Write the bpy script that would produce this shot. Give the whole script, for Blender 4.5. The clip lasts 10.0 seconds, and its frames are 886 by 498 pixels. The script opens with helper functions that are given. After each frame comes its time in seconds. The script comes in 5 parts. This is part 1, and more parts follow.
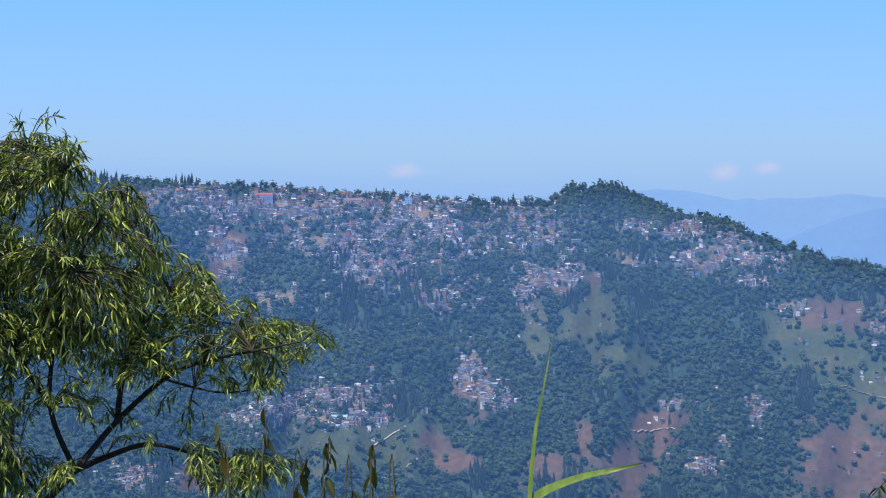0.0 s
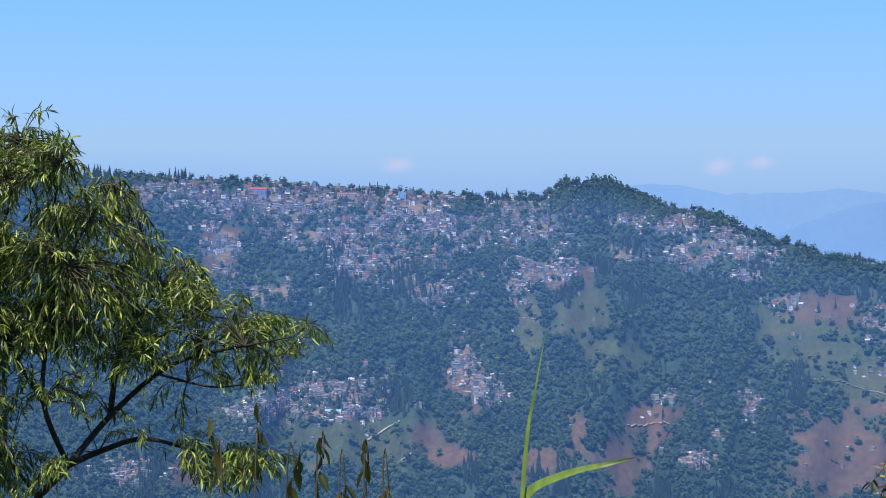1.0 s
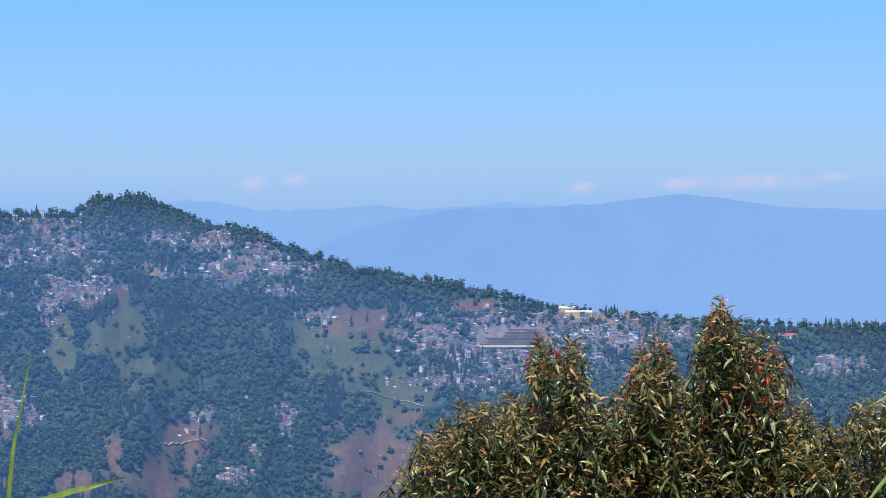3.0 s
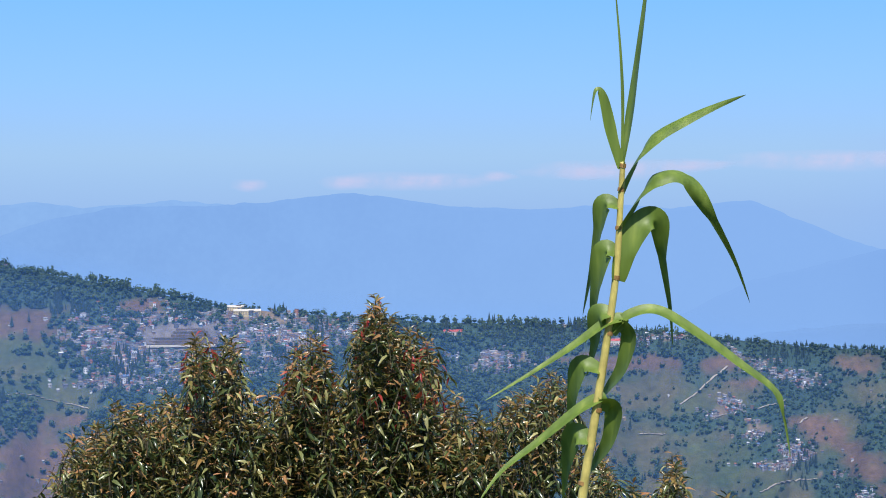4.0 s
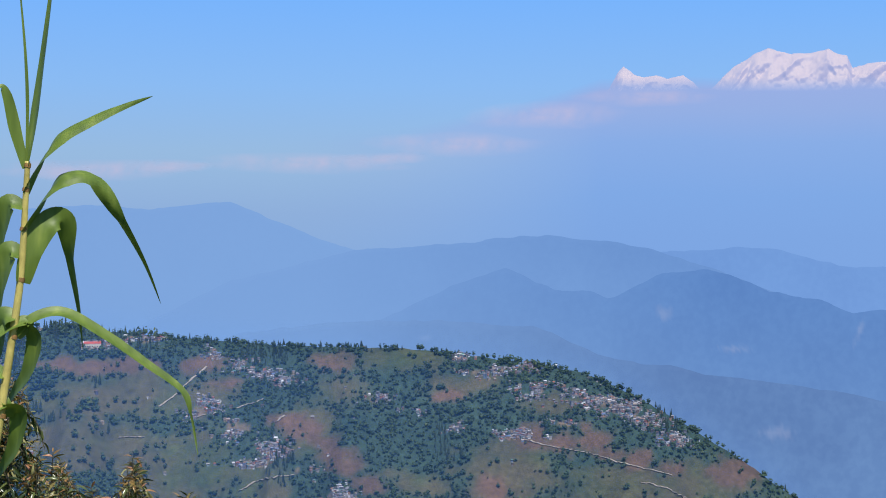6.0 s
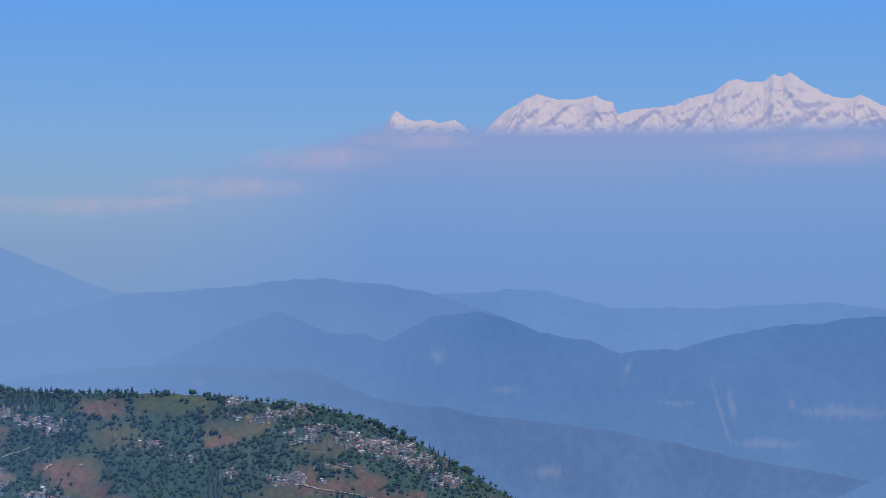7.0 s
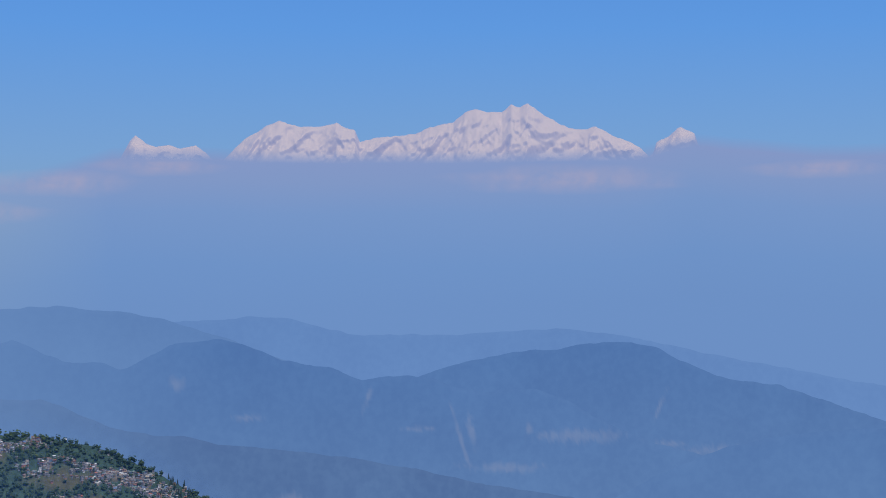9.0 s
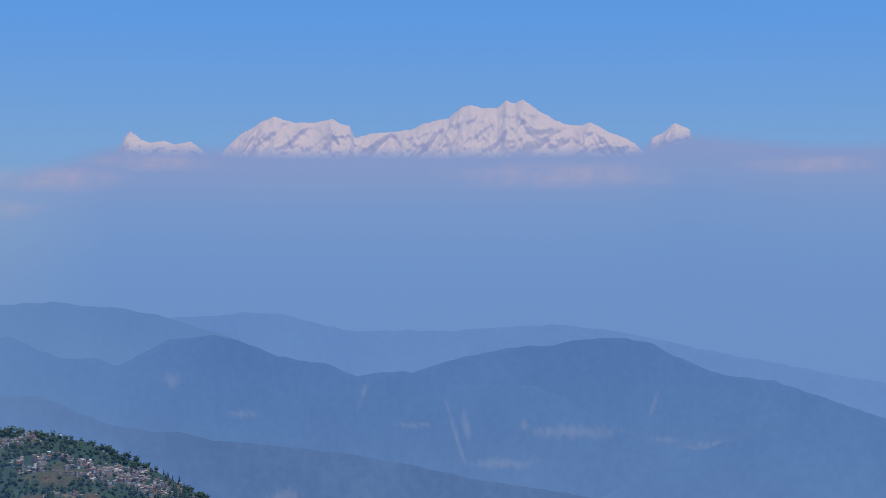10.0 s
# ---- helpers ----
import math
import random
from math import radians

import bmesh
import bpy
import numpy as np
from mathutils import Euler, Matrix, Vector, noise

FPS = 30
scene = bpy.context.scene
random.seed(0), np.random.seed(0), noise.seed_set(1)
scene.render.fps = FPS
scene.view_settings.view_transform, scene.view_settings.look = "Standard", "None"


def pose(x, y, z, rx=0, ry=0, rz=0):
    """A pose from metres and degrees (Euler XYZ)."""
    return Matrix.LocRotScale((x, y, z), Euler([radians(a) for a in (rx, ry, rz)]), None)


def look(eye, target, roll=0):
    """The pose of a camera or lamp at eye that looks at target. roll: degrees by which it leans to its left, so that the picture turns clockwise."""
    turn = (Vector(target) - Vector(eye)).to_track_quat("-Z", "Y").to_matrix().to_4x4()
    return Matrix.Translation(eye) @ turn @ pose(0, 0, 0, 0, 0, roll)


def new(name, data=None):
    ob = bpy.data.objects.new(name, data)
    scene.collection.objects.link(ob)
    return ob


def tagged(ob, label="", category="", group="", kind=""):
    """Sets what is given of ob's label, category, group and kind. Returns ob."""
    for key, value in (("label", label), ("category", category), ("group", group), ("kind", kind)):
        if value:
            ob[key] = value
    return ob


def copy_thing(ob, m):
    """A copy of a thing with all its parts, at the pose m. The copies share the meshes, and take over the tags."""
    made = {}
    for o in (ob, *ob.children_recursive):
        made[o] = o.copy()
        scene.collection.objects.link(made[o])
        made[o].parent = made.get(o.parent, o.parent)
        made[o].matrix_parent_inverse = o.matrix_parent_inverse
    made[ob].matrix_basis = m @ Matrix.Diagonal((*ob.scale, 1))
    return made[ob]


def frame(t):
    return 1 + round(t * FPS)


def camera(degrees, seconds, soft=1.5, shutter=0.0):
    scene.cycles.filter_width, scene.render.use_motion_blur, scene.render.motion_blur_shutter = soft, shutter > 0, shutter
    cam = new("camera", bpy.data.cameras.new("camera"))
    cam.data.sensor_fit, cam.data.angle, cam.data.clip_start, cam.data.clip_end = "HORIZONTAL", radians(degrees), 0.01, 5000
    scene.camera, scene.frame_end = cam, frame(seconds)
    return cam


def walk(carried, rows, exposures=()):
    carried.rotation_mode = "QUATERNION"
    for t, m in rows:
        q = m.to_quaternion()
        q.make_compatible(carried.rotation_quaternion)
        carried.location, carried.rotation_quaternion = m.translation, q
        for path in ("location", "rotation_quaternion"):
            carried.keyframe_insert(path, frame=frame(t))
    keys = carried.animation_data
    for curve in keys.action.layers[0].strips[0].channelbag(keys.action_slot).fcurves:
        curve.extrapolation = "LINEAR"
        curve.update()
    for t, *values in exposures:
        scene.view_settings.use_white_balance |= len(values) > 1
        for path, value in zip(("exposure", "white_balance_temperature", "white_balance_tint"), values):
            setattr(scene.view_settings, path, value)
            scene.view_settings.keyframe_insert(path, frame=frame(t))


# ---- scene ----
# A hill-station panorama: the camera stands on a garden edge and is swung by the arms from the town hill to the snow range.
EYE_Z = 1.6
ARM = 0.5
cam = camera(30.0, 10.0, soft=1.0)
# seconds, heading (degrees to the right of +y), pitch, lean
TURN = [
    (0, 0.00, -1.50, -0.05), (0.5, 0.10, -1.60, -0.05), (1, 0.22, -1.69, -0.05), (1.5, 1.60, -1.66, 0.03),
    (2, 5.88, -1.47, 0.18), (2.2, 7.78, -1.43, 0.17), (3.3, 20.05, -1.09, -0.41), (3.5, 22.73, -1.08, -0.39),
    (4, 27.67, -1.26, -0.13), (4.5, 32.00, -1.36, 0.08), (5, 36.64, -1.48, 0.07), (5.5, 41.10, -1.36, 0.28),
    (5.7, 42.95, -1.32, 0.23), (6.8, 51.85, -0.20, 0.00), (7, 53.40, 0.28, 0.00), (7.5, 57.65, 1.00, 0.00),
    (8, 61.20, 1.20, 0.00), (8.5, 62.25, 1.28, 0.00), (9, 62.33, 1.22, 0.00), (9.5, 62.43, 1.15, 0.00),
    (10, 62.50, 1.08, 0.00),
]


def stand(h, p, lean):
    a = radians(h)
    return pose(ARM * math.sin(a), ARM * math.cos(a), EYE_Z, 90 + p, -lean, -h)


walk(cam, [(t, stand(h, p, lean)) for t, h, p, lean in TURN],
     [(0, 0.0), (4.4, 0.0), (5.0, -0.26), (5.7, -0.25), (6.8, -0.52), (7.5, -0.76), (10, -0.72)])

# ---- sky, sun ----
SUN_AZ, SUN_EL = 208.0, 60.0
world = bpy.data.worlds.new("sky")
scene.world = world
world.use_nodes = True
nt = world.node_tree
sky = nt.nodes.new("ShaderNodeTexSky")
sky.sky_type = "NISHITA"
sky.sun_disc = False
sky.sun_elevation, sky.sun_rotation = radians(SUN_EL), radians(SUN_AZ)
sky.altitude, sky.air_density, sky.dust_density, sky.ozone_density = 2000, 1.0, 0.6, 1.5
# hazy air: the lower sky pales to milky blue, the upper sky keeps the clear-air colour
tcs = nt.nodes.new("ShaderNodeTexCoord")
seps = nt.nodes.new("ShaderNodeSeparateXYZ")
nt.links.new(tcs.outputs["Generated"], seps.inputs[0])
air = nt.nodes.new("ShaderNodeValToRGB")
el_stops = [(0.0, (0.24, 0.43, 0.84)), (0.45, (0.27, 0.47, 0.86)), (0.5, (0.33, 0.52, 0.86)), (0.525, (0.38, 0.6, 0.9)),
            (0.555, (0.31, 0.6, 1.08)), (0.61, (0.19, 0.525, 1.22)), (0.68, (0.12, 0.38, 1.1)), (1.0, (0.08, 0.26, 0.75))]
while len(air.color_ramp.elements) < len(el_stops):
    air.color_ramp.elements.new(0.5)
for e, (s, c) in zip(air.color_ramp.elements, el_stops):
    e.position, e.color = s, (*c, 1)
mrs = nt.nodes.new("ShaderNodeMapRange")
mrs.inputs["From Min"].default_value, mrs.inputs["From Max"].default_value = -0.7, 0.7
nt.links.new(seps.outputs["Z"], mrs.inputs["Value"])
nt.links.new(mrs.outputs[0], air.inputs[0])
bg_sky, bg_air = nt.nodes["Background"], nt.nodes.new("ShaderNodeBackground")
nt.links.new(sky.outputs[0], bg_sky.inputs[0])
bg_sky.inputs[1].default_value = 0.15
nt.links.new(air.outputs[0], bg_air.inputs[0])
blend = nt.nodes.new("ShaderNodeMixShader")
high = nt.nodes.new("ShaderNodeMapRange")
high.inputs["From Min"].default_value, high.inputs["From Max"].default_value = 0.25, 0.7
nt.links.new(seps.outputs["Z"], high.inputs["Value"])
nt.links.new(high.outputs[0], blend.inputs[0])
nt.links.new(bg_air.outputs[0], blend.inputs[1])
nt.links.new(bg_sky.outputs[0], blend.inputs[2])
nt.links.new(blend.outputs[0], nt.nodes["World Output"].inputs[0])
sun = new("sun", bpy.data.lights.new("sun", "SUN"))
sun.data.energy, sun.data.angle, sun.data.color = 5.0, radians(0.5), (1.0, 0.96, 0.9)
_a, _e = radians(SUN_AZ), radians(SUN_EL)
sun.matrix_world = look((0, 0, 0), (-math.sin(_a) * math.cos(_e), -math.cos(_a) * math.cos(_e), -math.sin(_e)))


# ---- small tools ----
def at(az, el, r):
    """The place r metres off in the level, at a heading and a height angle from the eye."""
    return Vector((r * math.sin(radians(az)), r * math.cos(radians(az)), EYE_Z + r * math.tan(radians(el))))


def mesh_of(name, verts, faces, mat=None, smooth=False):
    me = bpy.data.meshes.new(name)
    me.from_pydata(verts if isinstance(verts, list) else verts.tolist(), [], faces if isinstance(faces, list) else faces.tolist())
    if mat:
        me.materials.append(mat)
    if smooth:
        me.shade_smooth()
    return me


def part(name, data, material, parent, label=""):
    """One mesh object under a thing; data is a bmesh or a mesh."""
    if isinstance(data, bmesh.types.BMesh):
        me = bpy.data.meshes.new(name)
        data.to_mesh(me)
        data.free()
    else:
        me = data
    if material and not me.materials:
        me.materials.append(material)
    ob = new(name, me)
    ob.parent = parent
    return tagged(ob, label)


_TAB = np.random.RandomState(5).rand(256, 256)


def vnoise(x, y):
    """Smooth value noise from 0 to 1 on arrays."""
    x, y = np.asarray(x, float), np.asarray(y, float)
    xi, yi = np.floor(x).astype(int), np.floor(y).astype(int)
    u, v = x - xi, y - yi
    u, v = u * u * (3 - 2 * u), v * v * (3 - 2 * v)
    g = lambda i, j: _TAB[(xi + i) % 256, (yi + j) % 256]
    return (g(0, 0) * (1 - u) + g(1, 0) * u) * (1 - v) + (g(0, 1) * (1 - u) + g(1, 1) * u) * v


def fbm(x, y, n=4):
    s, a, t = 0, 0.5, 0
    for i in range(n):
        s, t = s + a * vnoise(x + 17.3 * i, y + 9.1 * i), t + a
        x, y, a = x * 2.03, y * 2.03, a * 0.5
    return s / t


def material(name, rough=0.8):
    m = bpy.data.materials.new(name)
    m.use_nodes = True
    b = m.node_tree.nodes["Principled BSDF"]
    b.inputs["Roughness"].default_value = rough
    b.inputs["Specular IOR Level"].default_value = 0.25
    return m, m.node_tree, b


def ramp(nt, fac, stops, constant=False):
    r = nt.nodes.new("ShaderNodeValToRGB")
    r.color_ramp.interpolation = "CONSTANT" if constant else "LINEAR"
    e = r.color_ramp.elements
    while len(e) < len(stops):
        e.new(0.5)
    for el, (p, c) in zip(e, stops):
        el.position, el.color = p, (*c, 1)
    nt.links.new(fac, r.inputs[0])
    return r.outputs[0]


def noise_tex(nt, scale, detail=4, coord="Object"):
    tc = nt.nodes.new("ShaderNodeTexCoord")
    n = nt.nodes.new("ShaderNodeTexNoise")
    n.inputs["Scale"].default_value, n.inputs["Detail"].default_value = scale, detail
    nt.links.new(tc.outputs[coord], n.inputs["Vector"])
    return n.outputs["Fac"]


def mix(nt, fac, a, b, mode="MIX"):
    n = nt.nodes.new("ShaderNodeMix")
    n.data_type, n.blend_type = "RGBA", mode
    for sock, val in ((n.inputs["Factor"], fac), (n.inputs["A"], a), (n.inputs["B"], b)):
        if isinstance(val, bpy.types.NodeSocket):
            nt.links.new(val, sock)
        else:
            sock.default_value = val if isinstance(val, float) else (*val, 1)
    return n.outputs["Result"]


def bump(nt, b, height, strength, dist):
    n = nt.nodes.new("ShaderNodeBump")
    n.inputs["Strength"].default_value, n.inputs["Distance"].default_value = strength, dist
    nt.links.new(height, n.inputs["Height"])
    nt.links.new(n.outputs[0], b.inputs["Normal"])


def random_of(nt, joined):
    if joined:
        return nt.nodes.new("ShaderNodeNewGeometry").outputs["Random Per Island"]
    return nt.nodes.new("ShaderNodeObjectInfo").outputs["Random"]


# ---- materials ----
def ground_material():
    m, nt, b = material("hillside", 0.95)
    att = nt.nodes.new("ShaderNodeAttribute")
    att.attribute_name = "cover"
    fine = ramp(nt, noise_tex(nt, 0.12, 6), [(0.3, (0.66, 0.68, 0.7)), (0.7, (1.2, 1.2, 1.16))])
    broad = ramp(nt, noise_tex(nt, 0.012, 3), [(0.35, (0.8, 0.85, 0.9)), (0.65, (1.15, 1.1, 1.05))])
    c = mix(nt, 1.0, mix(nt, 1.0, att.outputs["Color"], fine, "MULTIPLY"), broad, "MULTIPLY")
    nt.links.new(c, b.inputs["Base Color"])
    bump(nt, b, noise_tex(nt, 0.25, 5), 0.6, 2.0)
    return m


def forest_material(name, dark, light, tip):
    m, nt, b = material(name, 0.85)
    c = ramp(nt, random_of(nt, True), [(0.0, dark), (0.6, light), (0.93, light), (1.0, tip)])
    patch = ramp(nt, noise_tex(nt, 0.008, 5), [(0.35, (0.75, 0.82, 0.95)), (0.68, (1.3, 1.2, 0.92))])
    c = mix(nt, 1.0, c, patch, "MULTIPLY")
    nt.links.new(c, b.inputs["Base Color"])
    tr, mx = nt.nodes.new("ShaderNodeBsdfTranslucent"), nt.nodes.new("ShaderNodeMixShader")
    nt.links.new(c, tr.inputs[0])
    mx.inputs[0].default_value = 0.5
    nt.links.new(b.outputs[0], mx.inputs[1])
    nt.links.new(tr.outputs[0], mx.inputs[2])
    nt.links.new(mx.outputs[0], nt.nodes["Material Output"].inputs[0])
    return m


WALLS = [(0, (0.29, 0.29, 0.32)), (0.16, (0.2, 0.2, 0.24)), (0.3, (0.42, 0.4, 0.4)), (0.42, (0.38, 0.25, 0.18)),
         (0.5, (0.18, 0.26, 0.38)), (0.58, (0.42, 0.32, 0.21)), (0.66, (0.8, 0.78, 0.78)), (0.74, (0.25, 0.17, 0.15)),
         (0.84, (0.22, 0.3, 0.31)), (0.9, (0.13, 0.13, 0.16)), (0.96, (0.5, 0.22, 0.16))]
ROOFS = [(0, (0.26, 0.25, 0.26)), (0.25, (0.17, 0.17, 0.2)), (0.42, (0.38, 0.36, 0.36)), (0.53, (0.27, 0.18, 0.14)),
         (0.7, (0.4, 0.14, 0.09)), (0.77, (0.14, 0.21, 0.36)), (0.83, (0.14, 0.28, 0.25)), (0.87, (0.38, 0.31, 0.25)),
         (0.93, (0.75, 0.74, 0.74))]


def painted(name, stops, joined, rough=0.8):
    m, nt, b = material(name, rough)
    c = ramp(nt, random_of(nt, joined), stops, True)
    wear = ramp(nt, noise_tex(nt, 0.35, 5), [(0.3, (0.7, 0.68, 0.66)), (0.65, (1.05, 1.05, 1.05))])
    nt.links.new(mix(nt, 1.0, c, wear, "MULTIPLY"), b.inputs["Base Color"])
    return m


def plain(name, color, rough=0.7, var=0.25, scale=3.0):
    m, nt, b = material(name, rough)
    lo, hi = [c * (1 - var) for c in color], [min(1, c * (1 + var)) for c in color]
    nt.links.new(ramp(nt, noise_tex(nt, scale, 5), [(0.3, lo), (0.7, hi)]), b.inputs["Base Color"])
    return m


def haze_glow_material(name, top, low, z0, z1, dark=0.006, var=0.03):
    """Far hills with kilometres of bright air painted in: haze blue as emission."""
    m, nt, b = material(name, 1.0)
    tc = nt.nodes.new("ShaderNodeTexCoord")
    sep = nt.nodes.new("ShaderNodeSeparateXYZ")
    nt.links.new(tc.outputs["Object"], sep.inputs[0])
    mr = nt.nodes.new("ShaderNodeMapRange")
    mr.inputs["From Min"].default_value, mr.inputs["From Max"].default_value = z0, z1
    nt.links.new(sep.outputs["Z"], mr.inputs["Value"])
    # Haze put into the colour: paler at the foot, deeper blue at the crest.
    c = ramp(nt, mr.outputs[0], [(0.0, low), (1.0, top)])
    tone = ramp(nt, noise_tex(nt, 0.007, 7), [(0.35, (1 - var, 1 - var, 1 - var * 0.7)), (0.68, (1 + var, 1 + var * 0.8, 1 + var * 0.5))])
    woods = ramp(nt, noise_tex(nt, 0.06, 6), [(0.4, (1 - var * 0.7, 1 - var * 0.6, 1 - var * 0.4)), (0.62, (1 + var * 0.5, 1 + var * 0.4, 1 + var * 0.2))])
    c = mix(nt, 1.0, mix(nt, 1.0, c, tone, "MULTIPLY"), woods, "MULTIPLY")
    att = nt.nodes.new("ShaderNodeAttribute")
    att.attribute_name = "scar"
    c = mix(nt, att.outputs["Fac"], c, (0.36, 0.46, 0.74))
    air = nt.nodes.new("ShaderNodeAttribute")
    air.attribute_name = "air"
    # Extra pale haze blue, mixed in where the attribute asks for it.
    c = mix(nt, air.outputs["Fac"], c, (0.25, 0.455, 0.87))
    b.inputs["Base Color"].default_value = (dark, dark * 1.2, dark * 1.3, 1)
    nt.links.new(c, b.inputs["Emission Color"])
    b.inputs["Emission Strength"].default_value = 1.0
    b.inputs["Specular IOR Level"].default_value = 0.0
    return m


GROUND = ground_material()

# ---- the land: heading and height angle of the crest line, as seen from the eye ----
CREST = [(-40, 1.5), (-15, 0.85), (-12.4, 0.9), (-6.9, 0.72), (-1.6, 0.33), (1.7, 0.13), (3.7, 0.15), (4.25, 0.5), (6.0, 0.52), (6.9, 0.16),
         (7.4, -0.02), (9, -0.42), (10.6, -0.92), (12.2, -1.5), (13.2, -1.86), (15.6, -2.26), (18.3, -2.82), (20.1, -3.22), (22.2, -3.4), (26.9, -3.78),
         (32.7, -3.86), (36.7, -4.26), (40.2, -4.55), (44.2, -4.64), (46.3, -4.85), (48.8, -5.17), (50.5, -5.46),
         (52.2, -6.2), (54, -7.2), (56, -8.4), (58, -9.8), (60, -11.4), (80, -13)]
C_AZ, C_EL = np.array(CREST).T
FLOOR = -640.0


def crest_r(az):
    return np.interp(az, [-20, 5, 15, 30, 45, 60], [2900, 2900, 2750, 2700, 2600, 2450]) + 90 * (fbm(az * 0.22, az * 0 + 3.3, 3) - 0.5)


def crest_z(az):
    return EYE_Z + crest_r(az) * np.tan(np.radians(np.interp(az, C_AZ, C_EL)))


def land(az, r):
    """Height of the ground at heading az (degrees) and level distance r."""
    az, r = np.asarray(az, float), np.asarray(r, float)
    rel = (az - 24 + 180) % 360 - 180
    front = np.clip((105 - np.abs(rel)) / 30, 0, 1)
    near_down = -np.clip(r - 3.0, 0, None) * 0.62
    near_up = np.minimum(np.clip(r - 4.0, 0, None) * 0.28, 140)
    x, y = r * np.sin(np.radians(az)) / 100, r * np.cos(np.radians(az)) / 100
    near = np.maximum(near_down, FLOOR) * front + near_up * (1 - front)
    rough = (fbm(x * 0.9, y * 0.9, 4) - 0.5)
    rc, zc = crest_r(az), crest_z(az)
    d = rc - r
    gully = np.abs(fbm(az * 0.33 + 0.0011 * d, az * 0 + d * 0.0008, 3) - 0.5) * 2
    slope = 0.56 + 0.1 * (vnoise(az * 0.15, az * 0) - 0.5)
    hill = np.where(d > 0, zc - d * slope - gully * 130 * np.clip(d / 350, 0, 1) + rough * 26 * np.clip(d / 60, 0, 1), zc + d * 0.45)
    far = np.clip((r - 900) / 300, 0, 1)
    base = np.where(r < 1000, near, FLOOR * front + near * (1 - front) + rough * 40 * far)
    return np.where(front > 0.99, np.maximum(base, np.where(r > 900, hill, -1e4)), base)


TOWN_RIDGE = [
    (-8.81, 0.29, 2.55, 0.55), (-5.54, -0.2, 3.33, 0.78), (-1.64, -0.21, 3.33, 0.98),
    (-3.21, -1.08, 3.13, 0.59), (-7.48, -1.46, 0.78, 0.98), (-2.82, -2.16, 0.98, 0.74),
    (0.12, -0.89, 1.76, 0.88), (-1.65, -1.87, 1.18, 0.59), (-0.08, -3.14, 0.98, 0.69),
    (3.15, -1.29, 1.18, 1.18), (3.93, -2.46, 1.27, 0.59), (3.05, -0.41, 1.18, 0.35),
    (4.61, -0.41, 0.78, 0.31), (5.39, -0.41, 0.78, 0.24), (2.86, -3.04, 0.59, 0.69),
    (-0.08, -2.07, 0.59, 0.27), (-5.75, -3.22, 0.98, 0.39),
]
TOWN_SLOPE = [
    (0.9, -5.59, 0.55, 0.78), (1.39, -6.36, 0.88, 0.49), (2.17, -6.85, 0.49, 0.35), (6.74, -0.74, 0.98, 0.27),
    (8.38, -0.89, 0.98, 0.43), (6.36, -1.96, 0.78, 0.24), (9.05, -2.05, 1.08, 0.43),
    (10.58, -1.94, 1.47, 0.39), (10.58, -2.62, 0.78, 0.24), (11.9, -3.37, 0.59, 0.43),
    (-3.61, -6.64, 1.47, 0.63), (-5.56, -7.01, 1.18, 0.59), (-6.73, -7.38, 0.78, 0.49),
    (-3.22, -7.36, 1.76, 0.27), (-10.58, -9.29, 1.18, 0.43), (7.92, -6.85, 0.69, 0.16),
    (10.79, -7.12, 0.35, 0.55), (8.89, -8.88, 0.78, 0.29), (9.55, -8.1, 0.29, 0.2),
]
TOWN_SADDLE = [
    (15.8, -4.02, 1.08, 0.63), (17.65, -3.46, 0.88, 0.39), (20.87, -3.69, 2.15, 0.49), (22.3, -4.3, 1.6, 0.5), (19.3, -5.0, 2.6, 0.7), (16.6, -4.6, 1.2, 0.6),
    (19.89, -4.56, 2.15, 0.59), (18.32, -5.32, 1.18, 0.51), (16.76, -5.78, 1.57, 0.31),
    (24, -4.2, 1.18, 0.43), (29.46, -5.18, 1.27, 0.35), (31.01, -3.82, 0.78, 0.16),
    (35.36, -4.33, 0.98, 0.16), (9.57, -1.42, 1.18, 0.49),
]
TOWN_SPUR = [
    (29.43, -5.2, 0.78, 0.27), (37.71, -4.8, 0.51, 0.18), (38.65, -5.23, 0.51, 0.18), (39.38, -5.51, 0.51, 0.18),
    (40.12, -5.79, 0.51, 0.18), (37.27, -6.68, 0.59, 0.31), (38.44, -7.37, 0.59, 0.31), (39.61, -8.15, 0.59, 0.31),
    (39.02, -8.63, 0.78, 0.1), (40.59, -8.83, 0.55, 0.27), (41.96, -9.7, 0.55, 0.27), (43.35, -6.39, 0.43, 0.14),
    (44.52, -6.91, 0.43, 0.14), (45.89, -7.39, 0.43, 0.14), (46.67, -5.51, 0.51, 0.16), (47.64, -5.41, 0.51, 0.16),
    (48.61, -5.32, 0.51, 0.16), (48.71, -6.1, 0.67, 0.29), (50.15, -6.12, 0.67, 0.29), (51.01, -6.45, 0.67, 0.29),
    (51.86, -6.76, 0.67, 0.29), (52.71, -7.09, 0.51, 0.25), (53.56, -7.74, 0.51, 0.25), (49.67, -7.23, 0.51, 0.14),
    (48.22, -7.63, 0.7, 0.16), (54.49, -6.96, 0.67, 0.12), (33.98, -4.5, 0.98, 0.16), (46.19, -4.97, 0.31, 0.16),
    (29.3, -5.08, 0.88, 0.23),
]
